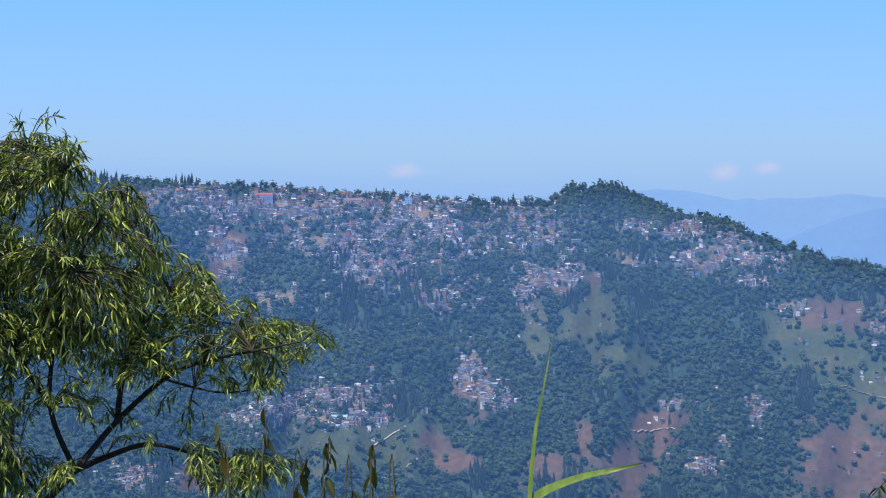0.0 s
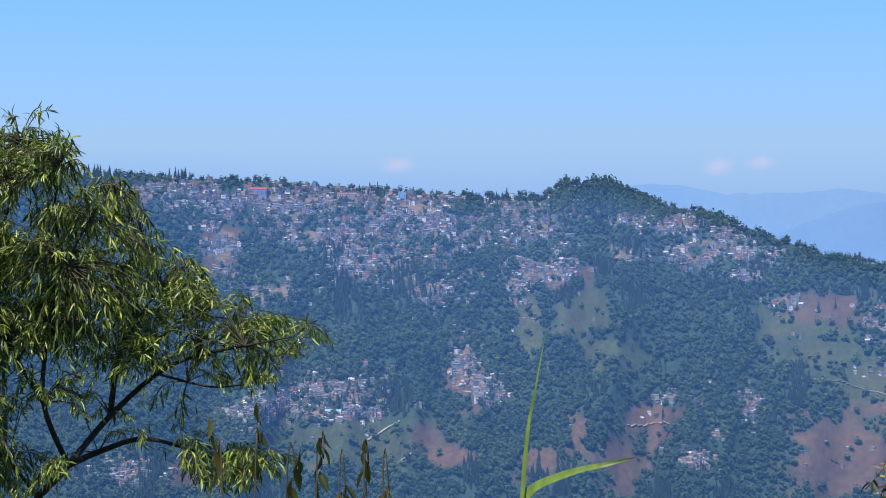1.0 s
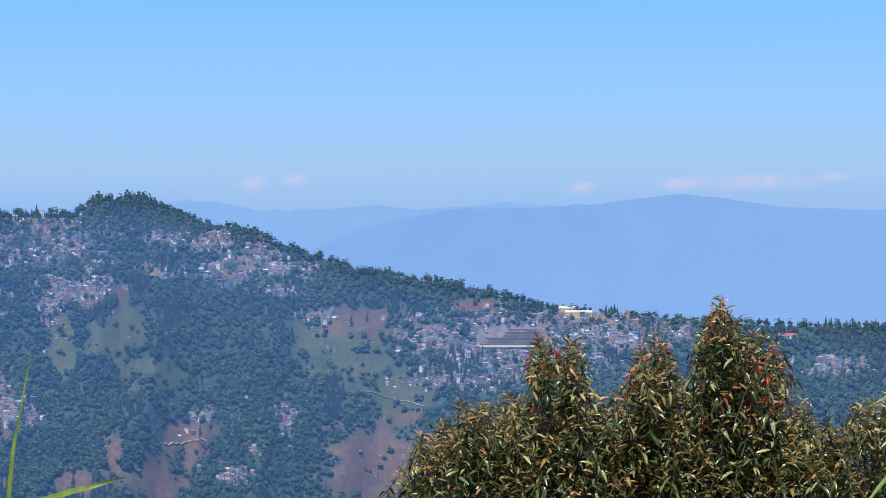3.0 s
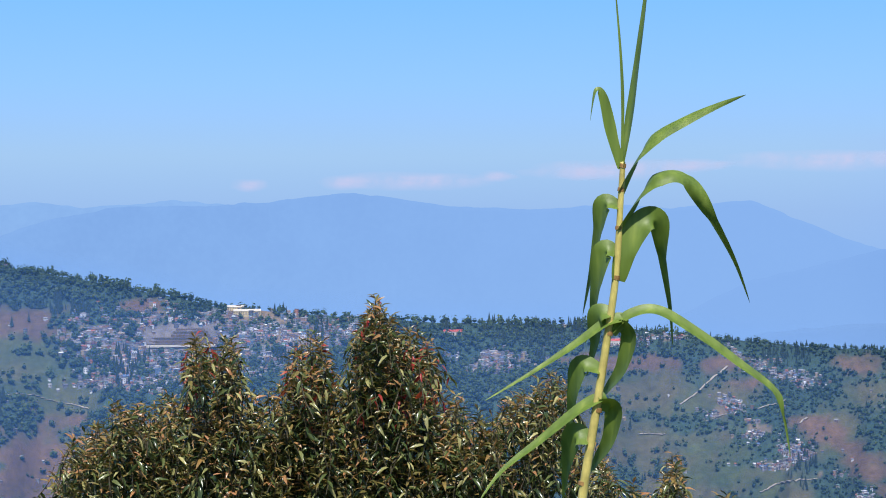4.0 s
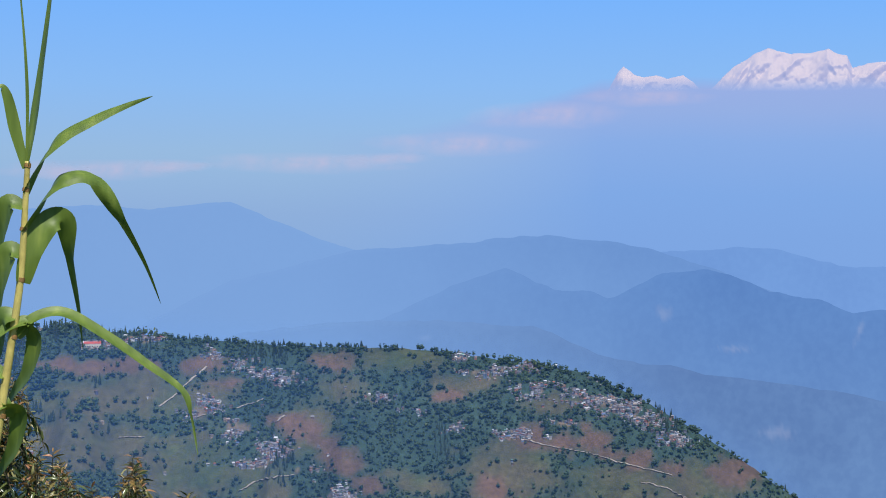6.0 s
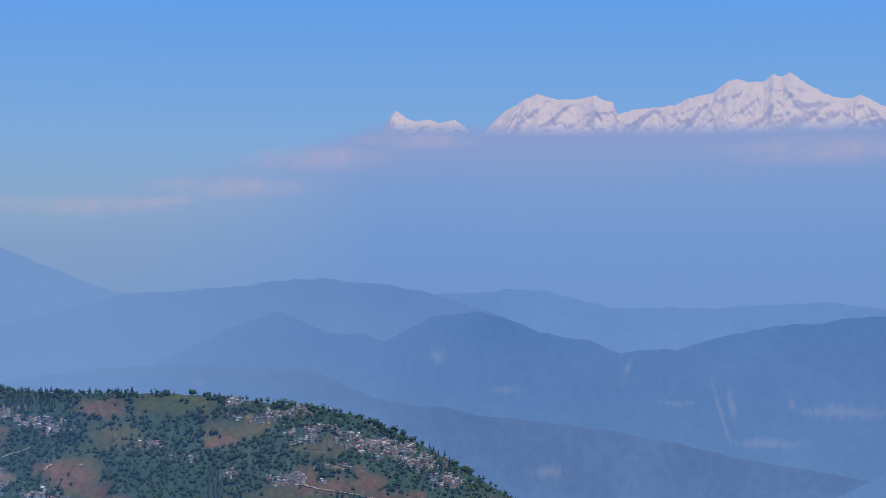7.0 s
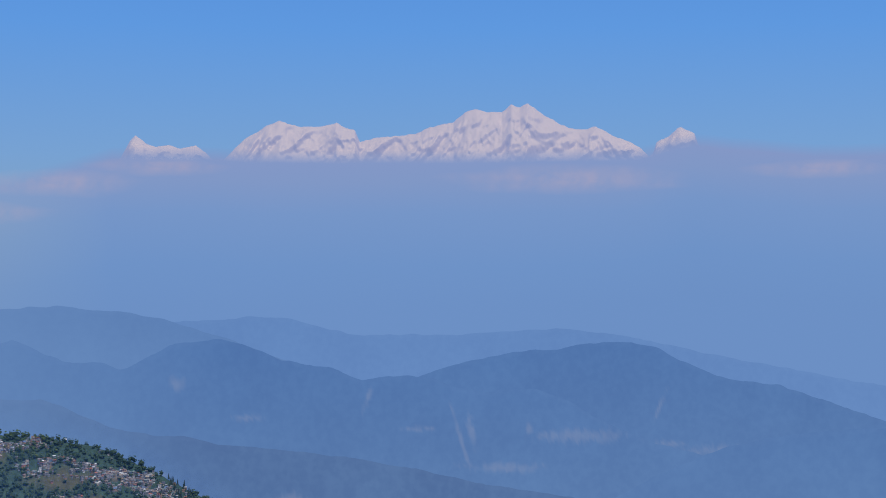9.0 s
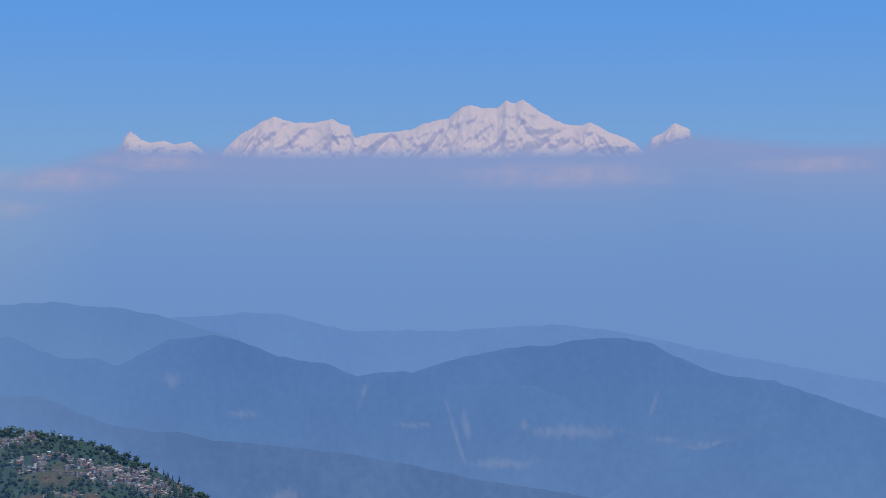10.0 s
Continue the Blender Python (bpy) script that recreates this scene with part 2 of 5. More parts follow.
MEADOW = [
    (3.25, -4.31, 0.51, 0.94), (5.2, -4.11, 0.98, 0.98), (6.37, -5.36, 1.18, 0.69), (-2.83, -8.29, 2.35, 0.98),
    (14.52, -6.46, 1.18, 0.69), (13.22, -4.88, 1.57, 0.88), (12.35, -4.25, 1.47, 0.74), (14.15, -6.02, 1.37, 0.74),
    (43.94, -5.1, 1.57, 0.43), (34.16, -6.34, 2.55, 0.78), (33.57, -7.86, 2.15, 0.98), (36.67, -8.89, 2.35, 1.17),
    (37.47, -6.19, 1.17, 0.39), (41.98, -6.23, 0.98, 0.55), (40.99, -7.58, 0.78, 0.78), (46.48, -5.95, 1.37, 0.35),
    (49.38, -6.59, 0.98, 0.35), (47.83, -8.96, 1.76, 0.88), (51.67, -9.38, 2.55, 0.69), (54.49, -9.22, 1.76, 0.78),
    (44.52, -9.32, 1.37, 0.39), (39.21, -9.4, 1.17, 0.59),
]
SOIL = [
    (13.58, -3.83, 1.37, 0.31), (7.53, -7.66, 0.94, 0.82), (6.38, -9.02, 0.88, 0.78), (3.45, -9.06, 0.88, 0.55),
    (5.01, -8.08, 0.49, 0.74), (-0.48, -8.3, 0.88, 0.43), (0.51, -8.78, 0.88, 0.43), (13.79, -8.64, 1.76, 1.37),
    (1.1, -6.36, 0.69, 0.78), (-8.67, -9.34, 0.78, 0.49), (4.22, -2.65, 0.98, 0.39), (-7.48, -1.46, 0.59, 0.78),
    (13.69, -3.5, 1.18, 0.31), (14.03, -8.31, 1.76, 1.37), (17.17, -3.16, 0.78, 0.24), (32.63, -5.15, 0.78, 0.25),
    (33.78, -5.17, 0.78, 0.25), (34.94, -5.19, 0.78, 0.25), (37.08, -5.26, 0.78, 0.25), (41.69, -5.16, 0.7, 0.35),
    (40.31, -7.15, 0.59, 0.31), (40.84, -7.51, 0.59, 0.31), (41.38, -7.87, 0.59, 0.31), (41.87, -8.31, 0.59, 0.31),
    (42.36, -8.74, 0.59, 0.31), (42.95, -9.32, 0.59, 0.31), (48.61, -7.73, 0.7, 0.39), (49.76, -7.75, 0.7, 0.39),
    (50.81, -7.76, 0.7, 0.39), (51.39, -8.24, 0.59, 0.27), (52.43, -8.43, 0.59, 0.27), (53.37, -8.69, 0.59, 0.27),
    (47.44, -9.53, 0.69, 0.49), (55.6, -8.72, 0.78, 0.39), (45.89, -6.23, 0.78, 0.23), (38.25, -5.81, 0.59, 0.2),
]
TRACKS = [
    [(12.48, -6.03), (13.78, -6.1), (14.52, -6.36), (15.62, -6.61)],
    [(-2.44, -8.29), (-1.65, -7.81), (-1.26, -7.62)],
    [(-2.34, -9.45), (-1.46, -9.17), (-0.87, -8.69)],
    [(6.57, -7.77), (8.11, -7.61)],
    [(35.81, -6.6), (36.4, -6.18), (36.69, -5.89), (37.48, -5.22)],
    [(38.45, -6.69), (39.43, -6.37)],
    [(39.78, -7.19), (40.17, -6.9)],
    [(38.53, -9.49), (39.21, -9.15), (40.49, -8.97)],
    [(48.32, -7.78), (49.47, -8.03), (50.72, -8.24), (52.05, -8.59), (53.56, -8.93)],
    [(52.43, -9.18), (53.37, -9.35), (54.3, -9.88)],
    [(34.44, -7.61), (35.41, -7.61)],
    [(48.13, -6.47), (48.61, -6.29)],
    [(36.68, -7.15), (37.47, -6.87)],
]
TOWNS = TOWN_RIDGE + TOWN_SLOPE + TOWN_SADDLE + TOWN_SPUR


def inside(patches, az, el, seed, ragged=0.9):
    """How far inside any of the patches (positive: inside), with ragged borders."""
    wob = (fbm(az * 1.9 + seed, el * 2.6, 5) - 0.5) * ragged * 3.4
    best = np.full(np.shape(az), -9.0)
    for a, e, ra, re in patches:
        best = np.maximum(best, 1 - np.hypot((az - a) / ra, (el - e) / re))
    return best + wob * 0.6


def near_track(az, el):
    best = np.full(np.shape(az), 9.0)
    for line in TRACKS:
        for (a0, e0), (a1, e1) in zip(line, line[1:]):
            da, de = a1 - a0, e1 - e0
            t = np.clip(((az - a0) * da + (el - e0) * de) / (da * da + de * de), 0, 1)
            best = np.minimum(best, np.hypot(az - a0 - t * da, (el - e0 - t * de) * 1.4))
    return best


def height_angle(az, r, z):
    return np.degrees(np.arctan2(z - EYE_Z, r))


# ---- ground sheet ----
azs = np.concatenate([np.arange(-19, 62.01, 0.13), np.arange(65, 341, 4.0)])
rs = np.concatenate([[0.0, 1.5], np.geomspace(2.5, 1850, 42), np.arange(1858, 3030, 8.0), np.geomspace(3050, 4950, 14)])
A, Rr = np.meshgrid(azs, rs, indexing="ij")
Z = land(A, Rr)
V = np.stack([Rr * np.sin(np.radians(A)), Rr * np.cos(np.radians(A)), Z], -1).reshape(-1, 3)
na, nr = len(azs), len(rs)
i, j = np.meshgrid(np.arange(na), np.arange(nr - 1), indexing="ij")
i2 = (i + 1) % na
F = np.stack([i * nr + j, i * nr + j + 1, i2 * nr + j + 1, i2 * nr + j], -1).reshape(-1, 4)
me = mesh_of("ground", V, F, GROUND, True)
EL = height_angle(A, Rr, Z)
wood = np.array([0.04, 0.075, 0.055])
cover = np.empty(A.shape + (3,))
cover[:] = wood
w_m, w_s, w_t, w_p = inside(MEADOW, A, EL, 1.0), inside(SOIL, A, EL, 5.0, 1.0), inside(TOWNS, A, EL, 9.0), near_track(A, EL)
tone = fbm(A * 1.3, EL * 1.3, 3)[..., None]
dry = 0.75 * np.clip((A - 29) / 3, 0, 1)[..., None] * np.clip((fbm(A * 0.8 + 3, EL * 1.1, 4)[..., None] - 0.3) * 4, 0, 1) * (1 - np.clip(1.6 - np.hypot((A - 44.5) / 1.4, (EL + 4.95) / 0.4), 0, 1)[..., None])


def over(w, color, soft):
    k = np.clip(0.5 + w / soft, 0, 1)[..., None]
    return cover * (1 - k) + color * k


cover = over(w_m, (np.array([0.05, 0.085, 0.035]) * (1 - tone) + np.array([0.1, 0.095, 0.05]) * tone) * (1 - dry) + np.array([0.105, 0.09, 0.055]) * dry, 0.8)
cover = over(w_s, np.array([0.135, 0.085, 0.06]), 0.7)
cover = np.where((w_t > 0.6)[..., None], np.array([0.2, 0.15, 0.105]), cover)
cover = np.where(((np.abs(A - 18.6) < 1.3) & (np.abs(EL + 4.35) < 0.6))[..., None], np.array([0.17, 0.15, 0.15]), cover)
cover = np.where((Rr < 1000)[..., None], np.array([0.1, 0.13, 0.06]), cover)
ca = me.color_attributes.new("cover", "FLOAT_COLOR", "POINT")
ca.data.foreach_set("color", np.concatenate([cover.reshape(-1, 3), np.ones((na * nr, 1))], 1).ravel())
tagged(new("ground", me), "steep green hillside with meadows, bare soil and tracks", "ground", kind="structure")

G_R = np.arange(1700, 3000, 6.0)
_profiles = {}


def ground_at(az, el, lift=0.0):
    """The visible ground at a heading and height angle, or None past the crest."""
    key = round(az * 12)
    if key not in _profiles:
        a = key / 12
        _profiles[key] = np.maximum.accumulate(height_angle(a, G_R, land(np.full(len(G_R), a), G_R)))
    e = _profiles[key]
    n = int(np.searchsorted(e, el))
    if n == 0 or n >= len(G_R) - 1:
        return None
    t = (el - e[n - 1]) / max(e[n] - e[n - 1], 1e-6)
    r = float(G_R[n - 1] + t * (G_R[n] - G_R[n - 1]))
    if r > float(crest_r(az)) + 12:
        return None
    return Vector((r * math.sin(radians(az)), r * math.cos(radians(az)), float(land(az, r)) + lift))


# ---- tracks: worn earth ribbons laid on the slope ----
def hill_track(line):
    pts = []
    for (a0, e0), (a1, e1) in zip(line, line[1:]):
        n = max(2, int(math.hypot(a1 - a0, e1 - e0) / 0.06))
        for k in range(n):
            t = k / n
            wob = (float(fbm(a0 * 7 + t * 3, e0 * 5, 3)) - 0.5) * 0.12 * math.sin(math.pi * t)
            p = ground_at(a0 + (a1 - a0) * t, e0 + (e1 - e0) * t + wob, 1.0)
            if p is not None:
                pts.append(p)
    if len(pts) < 3:
        return
    V, F = [], []
    for k, p in enumerate(pts):
        d = (pts[min(k + 1, len(pts) - 1)] - pts[max(k - 1, 0)]).normalized()
        s = d.cross(Vector((0, 0, 1))).normalized() * (1.7 + 0.9 * float(vnoise(k * 0.4, line[0][0])))
        V += [p + s + Vector((0, 0, -0.6)), p + s, p - s, p - s + Vector((0, 0, -0.6))]
        if k:
            b = 4 * k
            F += [(b - 4 + q, b - 3 + q, b + 1 + q, b + q) for q in range(3)]
    tagged(new("track", mesh_of("track", [tuple(v) for v in V], F, EARTH)), "pale earth track across the hillside", "track", kind="structure")


EARTH = plain("pale_earth", (0.38, 0.32, 0.25), 0.95, 0.25, 0.1)
for line in TRACKS:
    hill_track(line)


# ---- woods: one joined mesh a kind ----
def crown_shape(rng, conifer):
    """A ragged crown: a lumpy core and loose sprays round it, about one metre wide and one high."""
    vs, fs = [], []
    if conifer:
        for k in range(5):
            z0, w = 0.12 + 0.17 * k, 0.42 * (1 - k / 5.6)
            n = 6
            b = len(vs)
            for q in range(n):
                a = 2 * math.pi * (q + 0.5 * (k % 2)) / n
                s = w * rng.uniform(0.7, 1.2)
                vs.append((s * math.cos(a), s * math.sin(a), z0 + rng.uniform(-0.04, 0.04)))
            vs.append((rng.uniform(-0.02, 0.02), rng.uniform(-0.02, 0.02), z0 + 0.3))
            fs += [(b + q, b + (q + 1) % n, b + n) for q in range(n)]
    else:
        bm = bmesh.new()
        bmesh.ops.create_icosphere(bm, subdivisions=1, radius=0.42)
        for v in bm.verts:
            v.co *= rng.uniform(0.5, 1.3)
            v.co.z = v.co.z * 0.75 + 0.45
        bm.verts.index_update()
        vs = [tuple(v.co) for v in bm.verts]
        fs = [tuple(v.index for v in f.verts) for f in bm.faces]
        bm.free()
        for k in range(6):
            d = Vector((rng.normal(), rng.normal(), rng.normal() + 0.5)).normalized()
            c = Vector((d.x * 0.42, d.y * 0.42, 0.55 + d.z * 0.42))
            u = d.cross(Vector((rng.normal(), rng.normal(), rng.normal()))).normalized()
            w = (d.cross(u) + d * rng.uniform(-0.6, 0.6)).normalized()
            s = rng.uniform(0.1, 0.24)
            b = len(vs)
            vs += [tuple(c + u * s), tuple(c + w * s), tuple(c - u * s * 0.8), tuple(c - w * s)]
            fs += [(b, b + 1, b + 2), (b, b + 2, b + 3)]
    b = len(vs)
    vs += [(0.03, -0.02, -0.12), (-0.03, -0.02, -0.12), (0, 0.04, -0.12), (0, 0, 0.5)]
    fs += [(b, b + 1, b + 3), (b + 1, b + 2, b + 3), (b + 2, b, b + 3)]
    return np.array(vs), np.array(fs)


def woods(name, places, widths, heights, conifer, mat, label, seed):
    rng = np.random.RandomState(seed)
    shapes = [crown_shape(rng, conifer) for _ in range(6)]
    vs, fs, n = [], [], 0
    for p, w, h in zip(places, widths, heights):
        v, f = shapes[rng.randint(6)]
        a = rng.uniform(0, 6.28)
        c, s = math.cos(a), math.sin(a)
        q = np.stack([(v[:, 0] * c - v[:, 1] * s) * w, (v[:, 0] * s + v[:, 1] * c) * w, v[:, 2] * h], 1) + p
        vs.append(q)
        fs.append(f + n)
        n += len(v)
    me = mesh_of(name, np.concatenate(vs), np.concatenate(fs), mat)
    return tagged(new(name, me), label, "woods", kind="stuff")


rng = np.random.RandomState(11)
N = 108000
t_az = rng.uniform(-17, 59, N)
t_r = np.sqrt(rng.uniform(1900 ** 2, 2960 ** 2, N))
rcs = crest_r(t_az)
ok = t_r < rcs + 14
t_az, t_r, rcs = t_az[ok], t_r[ok], rcs[ok]
t_z = land(t_az, t_r)
t_el = height_angle(t_az, t_r, t_z)
m_m, m_s, m_t, m_p = inside(MEADOW, t_az, t_el, 1.0), inside(SOIL, t_az, t_el, 5.0, 1.0), inside(TOWNS, t_az, t_el, 9.0), near_track(t_az, t_el)
keep = (t_el > -11.2) & (m_p > 0.1)
u = rng.rand(len(t_az))
keep &= np.where(m_s > 0, u < 0.03, np.where(m_m > 0, u < np.where(t_az > 30, 0.01, 0.03) + np.where(t_az > 34, 0.4, 0.45) * (vnoise(t_az * 2.2, t_el * 5) > 0.74), np.where(m_t > 0.1, u < np.clip(0.6 - 0.5 * m_t, 0.16, 0.6), u < 0.85)))
keep &= ~((t_az > 17.4) & (t_az < 19.8) & (t_el > -4.8) & (t_el < -3.85))
keep &= ~((t_r > rcs - 10) & (u > 0.4))
P3 = np.stack([t_r * np.sin(np.radians(t_az)), t_r * np.cos(np.radians(t_az)), t_z], 1)[keep]
k_az, k_el = t_az[keep], t_el[keep]
is_con = (vnoise(k_az * 0.9, k_el * 1.2) > 0.82) | ((k_az > 29) & (k_az < 36) & (k_el > -4.8) & (rng.rand(len(k_az)) < 0.3))
siz = rng.uniform(6.0, 13.5, len(P3)) * (0.75 + 0.5 * vnoise(k_az * 1.1 + 40, k_el * 2)) * np.interp(k_az, [30, 38], [1.0, 0.68])
BROAD = forest_material("broadleaf_wood", (0.038, 0.08, 0.055), (0.097, 0.16, 0.086), (0.165, 0.215, 0.08))
CONIF = forest_material("conifer_wood", (0.036, 0.068, 0.052), (0.056, 0.092, 0.062), (0.08, 0.12, 0.062))
sel = ~is_con
woods("hillside_forest", P3[sel], siz[sel], siz[sel] * 0.95, False, BROAD, "dense dark green broadleaf forest on the steep hillside", 3)
woods("conifer_stands", P3[is_con], siz[is_con] * 0.7, siz[is_con] * 1.5, True, CONIF, "dark conifer stands along the ridge and slopes", 4)

# tall trees on the knoll and along the crest
kp, kw, kh = [], [], []
for _ in range(280):
    a = rng.uniform(4.2, 7.6)
    r = float(crest_r(a)) - rng.uniform(-5, 70)
    hump = min(1, max(0, (a - 4.1) / 0.25)) * min(1, max(0, (7.9 - a) / 1.9))
    kp.append((r * math.sin(radians(a)), r * math.cos(radians(a)), float(land(a, r)) - 1))
    kh.append((8 + 13 * hump) * rng.uniform(0.75, 1.1))
    kw.append(rng.uniform(10, 17))
for a0, a1, n, h in ((-7.3, -6.3, 6, 11), (-2.2, -1.6, 5, 12), (1.7, 4.2, 26, 12), (9, 12.2, 70, 16), (12.3, 19, 80, 15), (19, 24, 34, 13), (24, 29, 24, 12), (28.5, 36, 90, 15), (36, 41, 40, 9), (45.3, 51, 60, 9), (51, 57, 50, 9)):
    for _ in range(n):
        a = rng.uniform(a0, a1)
        if vnoise(a * 1.9 + 3, 7.7) < 0.42:
            continue
        r = float(crest_r(a)) - rng.uniform(-4, 12)
        kp.append((r * math.sin(radians(a)), r * math.cos(radians(a)), float(land(a, r)) - 1))
        kh.append(h * rng.uniform(0.55, 1.25))
        kw.append(rng.uniform(8, 14))
woods("crest_trees", np.array(kp), kw, kh, False, BROAD, "tall dark trees crowning the ridge", 6)
cp, cw, ch = [], [], []
for a0, a1, n, h in ((-15, -9, 14, 11), (27.5, 36.5, 46, 14), (36.7, 41, 26, 11), (41.3, 44.2, 26, 11), (45.5, 51, 30, 9), (51, 56, 12, 8)):
    for _ in range(n):
        a = rng.uniform(a0, a1)
        r = float(crest_r(a)) - rng.uniform(-4, 14)
        cp.append((r * math.sin(radians(a)), r * math.cos(radians(a)), float(land(a, r)) - 1))
        ch.append(h * rng.uniform(0.55, 1.0))
        cw.append(rng.uniform(4, 8.5))
woods("crest_conifers", np.array(cp), cw, ch, True, CONIF, "row of dark conifers standing on the spur's crest", 8)


# ---- far ridges in the haze ----
def ridge(name, profile, r, mat, label, seed, rough=0.05, scars=()):
    """A far range: crest line at level distance r, folded slopes towards the eye and a back slope."""
    step = 0.06 if scars else 0.12
    az = np.arange(profile[0][0], profile[-1][0] + 0.01, step)
    pa, pe = np.array(profile).T
    h = max(1, int(0.2 / step))
    k = np.exp(-np.linspace(-2, 2, 2 * h + 1) ** 2)
    el = np.interp(az, pa, pe)
    pad = np.concatenate([np.full(h, el[0]), el, np.full(h, el[-1])])
    el = np.convolve(pad, k / k.sum(), "valid") + (fbm(az * 2.4 + seed, az * 0 + seed, 6) - 0.5) * rough * 2.6
    rows = []
    zc = EYE_Z + r * np.tan(np.radians(el))
    for d in [-130, -60, 0, *np.linspace(4, 230, 80 if scars else 14)]:
        fold = np.abs(fbm(az * 0.5 + seed, az * 0 + d * 0.003, 3) - 0.5) * 2
        rr = r - d * 0.25 - fold * 8 * min(1, max(d, 0) / 60)
        z = zc - abs(d) * 2.5 - fold * 30 * min(1, max(d, 0) / 40)
        rows.append(np.stack([rr * np.sin(np.radians(az)), rr * np.cos(np.radians(az)), np.maximum(z, FLOOR - 60)], 1))
    n = len(az)
    V = np.concatenate(rows)
    i, j = np.meshgrid(np.arange(len(rows) - 1), np.arange(n - 1), indexing="ij")
    F = np.stack([i * n + j, i * n + j + 1, (i + 1) * n + j + 1, (i + 1) * n + j], -1).reshape(-1, 4)
    me = mesh_of(name, V, F, mat, True)
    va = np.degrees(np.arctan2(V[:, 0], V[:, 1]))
    # Share of pale haze blue mixed into the emission, by heading.
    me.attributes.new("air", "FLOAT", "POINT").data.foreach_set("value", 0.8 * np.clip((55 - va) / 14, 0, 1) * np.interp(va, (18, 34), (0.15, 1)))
    if scars:
        ve = np.degrees(np.arctan2(V[:, 2] - EYE_Z, np.hypot(V[:, 0], V[:, 1])))
        w = np.zeros(len(V))
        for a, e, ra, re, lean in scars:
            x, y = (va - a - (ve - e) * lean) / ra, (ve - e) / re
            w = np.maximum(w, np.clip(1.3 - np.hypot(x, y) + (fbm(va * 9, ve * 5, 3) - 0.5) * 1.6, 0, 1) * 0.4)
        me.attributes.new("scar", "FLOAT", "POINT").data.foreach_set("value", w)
    return tagged(new(name, me), label, "mountain", kind="structure")


# Crest and foot colours of each range, with the haze already in them.
FAINT = haze_glow_material("faint_range", (0.26, 0.47, 0.85), (0.27, 0.47, 0.85), -200, 60)
BIG = haze_glow_material("big_range", (0.22, 0.415, 0.81), (0.24, 0.44, 0.84), -300, 60)
MID = haze_glow_material("mid_range", (0.16, 0.33, 0.73), (0.2, 0.385, 0.79), -300, -50)
VALLEY = haze_glow_material("valley_range", (0.2, 0.395, 0.84), (0.212, 0.41, 0.86), -300, -90)
NEARER = haze_glow_material("nearer_range", (0.132, 0.292, 0.68), (0.17, 0.335, 0.7), -480, -140, var=0.05)
LOW = haze_glow_material("low_range", (0.128, 0.252, 0.56), (0.157, 0.3, 0.62), -520, -240, var=0.08)
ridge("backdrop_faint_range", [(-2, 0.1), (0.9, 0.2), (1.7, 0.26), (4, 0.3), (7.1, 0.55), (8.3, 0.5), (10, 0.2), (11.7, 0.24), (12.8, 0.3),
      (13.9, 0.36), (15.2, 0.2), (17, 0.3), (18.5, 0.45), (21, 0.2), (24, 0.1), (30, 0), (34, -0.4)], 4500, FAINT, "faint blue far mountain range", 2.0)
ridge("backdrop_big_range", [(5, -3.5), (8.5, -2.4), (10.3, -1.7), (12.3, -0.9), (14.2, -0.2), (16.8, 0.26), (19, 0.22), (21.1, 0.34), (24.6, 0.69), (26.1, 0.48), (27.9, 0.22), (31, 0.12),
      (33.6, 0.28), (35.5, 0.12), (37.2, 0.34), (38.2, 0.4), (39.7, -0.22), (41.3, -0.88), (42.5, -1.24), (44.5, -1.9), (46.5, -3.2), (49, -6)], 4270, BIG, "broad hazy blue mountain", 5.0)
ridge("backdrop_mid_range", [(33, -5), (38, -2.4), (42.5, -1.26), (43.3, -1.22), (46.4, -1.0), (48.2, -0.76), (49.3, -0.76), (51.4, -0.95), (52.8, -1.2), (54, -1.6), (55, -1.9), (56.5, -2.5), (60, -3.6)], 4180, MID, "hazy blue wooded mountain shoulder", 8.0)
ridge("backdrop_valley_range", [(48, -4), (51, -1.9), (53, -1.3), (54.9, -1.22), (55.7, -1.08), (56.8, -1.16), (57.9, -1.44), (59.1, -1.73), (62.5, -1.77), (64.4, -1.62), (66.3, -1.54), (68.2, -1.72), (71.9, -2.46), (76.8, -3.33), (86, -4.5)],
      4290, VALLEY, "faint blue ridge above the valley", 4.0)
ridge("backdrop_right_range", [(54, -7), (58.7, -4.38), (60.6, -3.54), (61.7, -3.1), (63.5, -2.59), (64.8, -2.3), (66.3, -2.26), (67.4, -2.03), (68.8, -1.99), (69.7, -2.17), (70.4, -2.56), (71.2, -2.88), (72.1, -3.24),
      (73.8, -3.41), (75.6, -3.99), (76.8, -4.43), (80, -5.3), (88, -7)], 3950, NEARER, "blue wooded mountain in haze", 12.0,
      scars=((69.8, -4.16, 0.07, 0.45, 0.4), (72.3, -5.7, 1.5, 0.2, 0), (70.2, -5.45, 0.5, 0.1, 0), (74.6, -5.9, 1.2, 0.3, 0)))
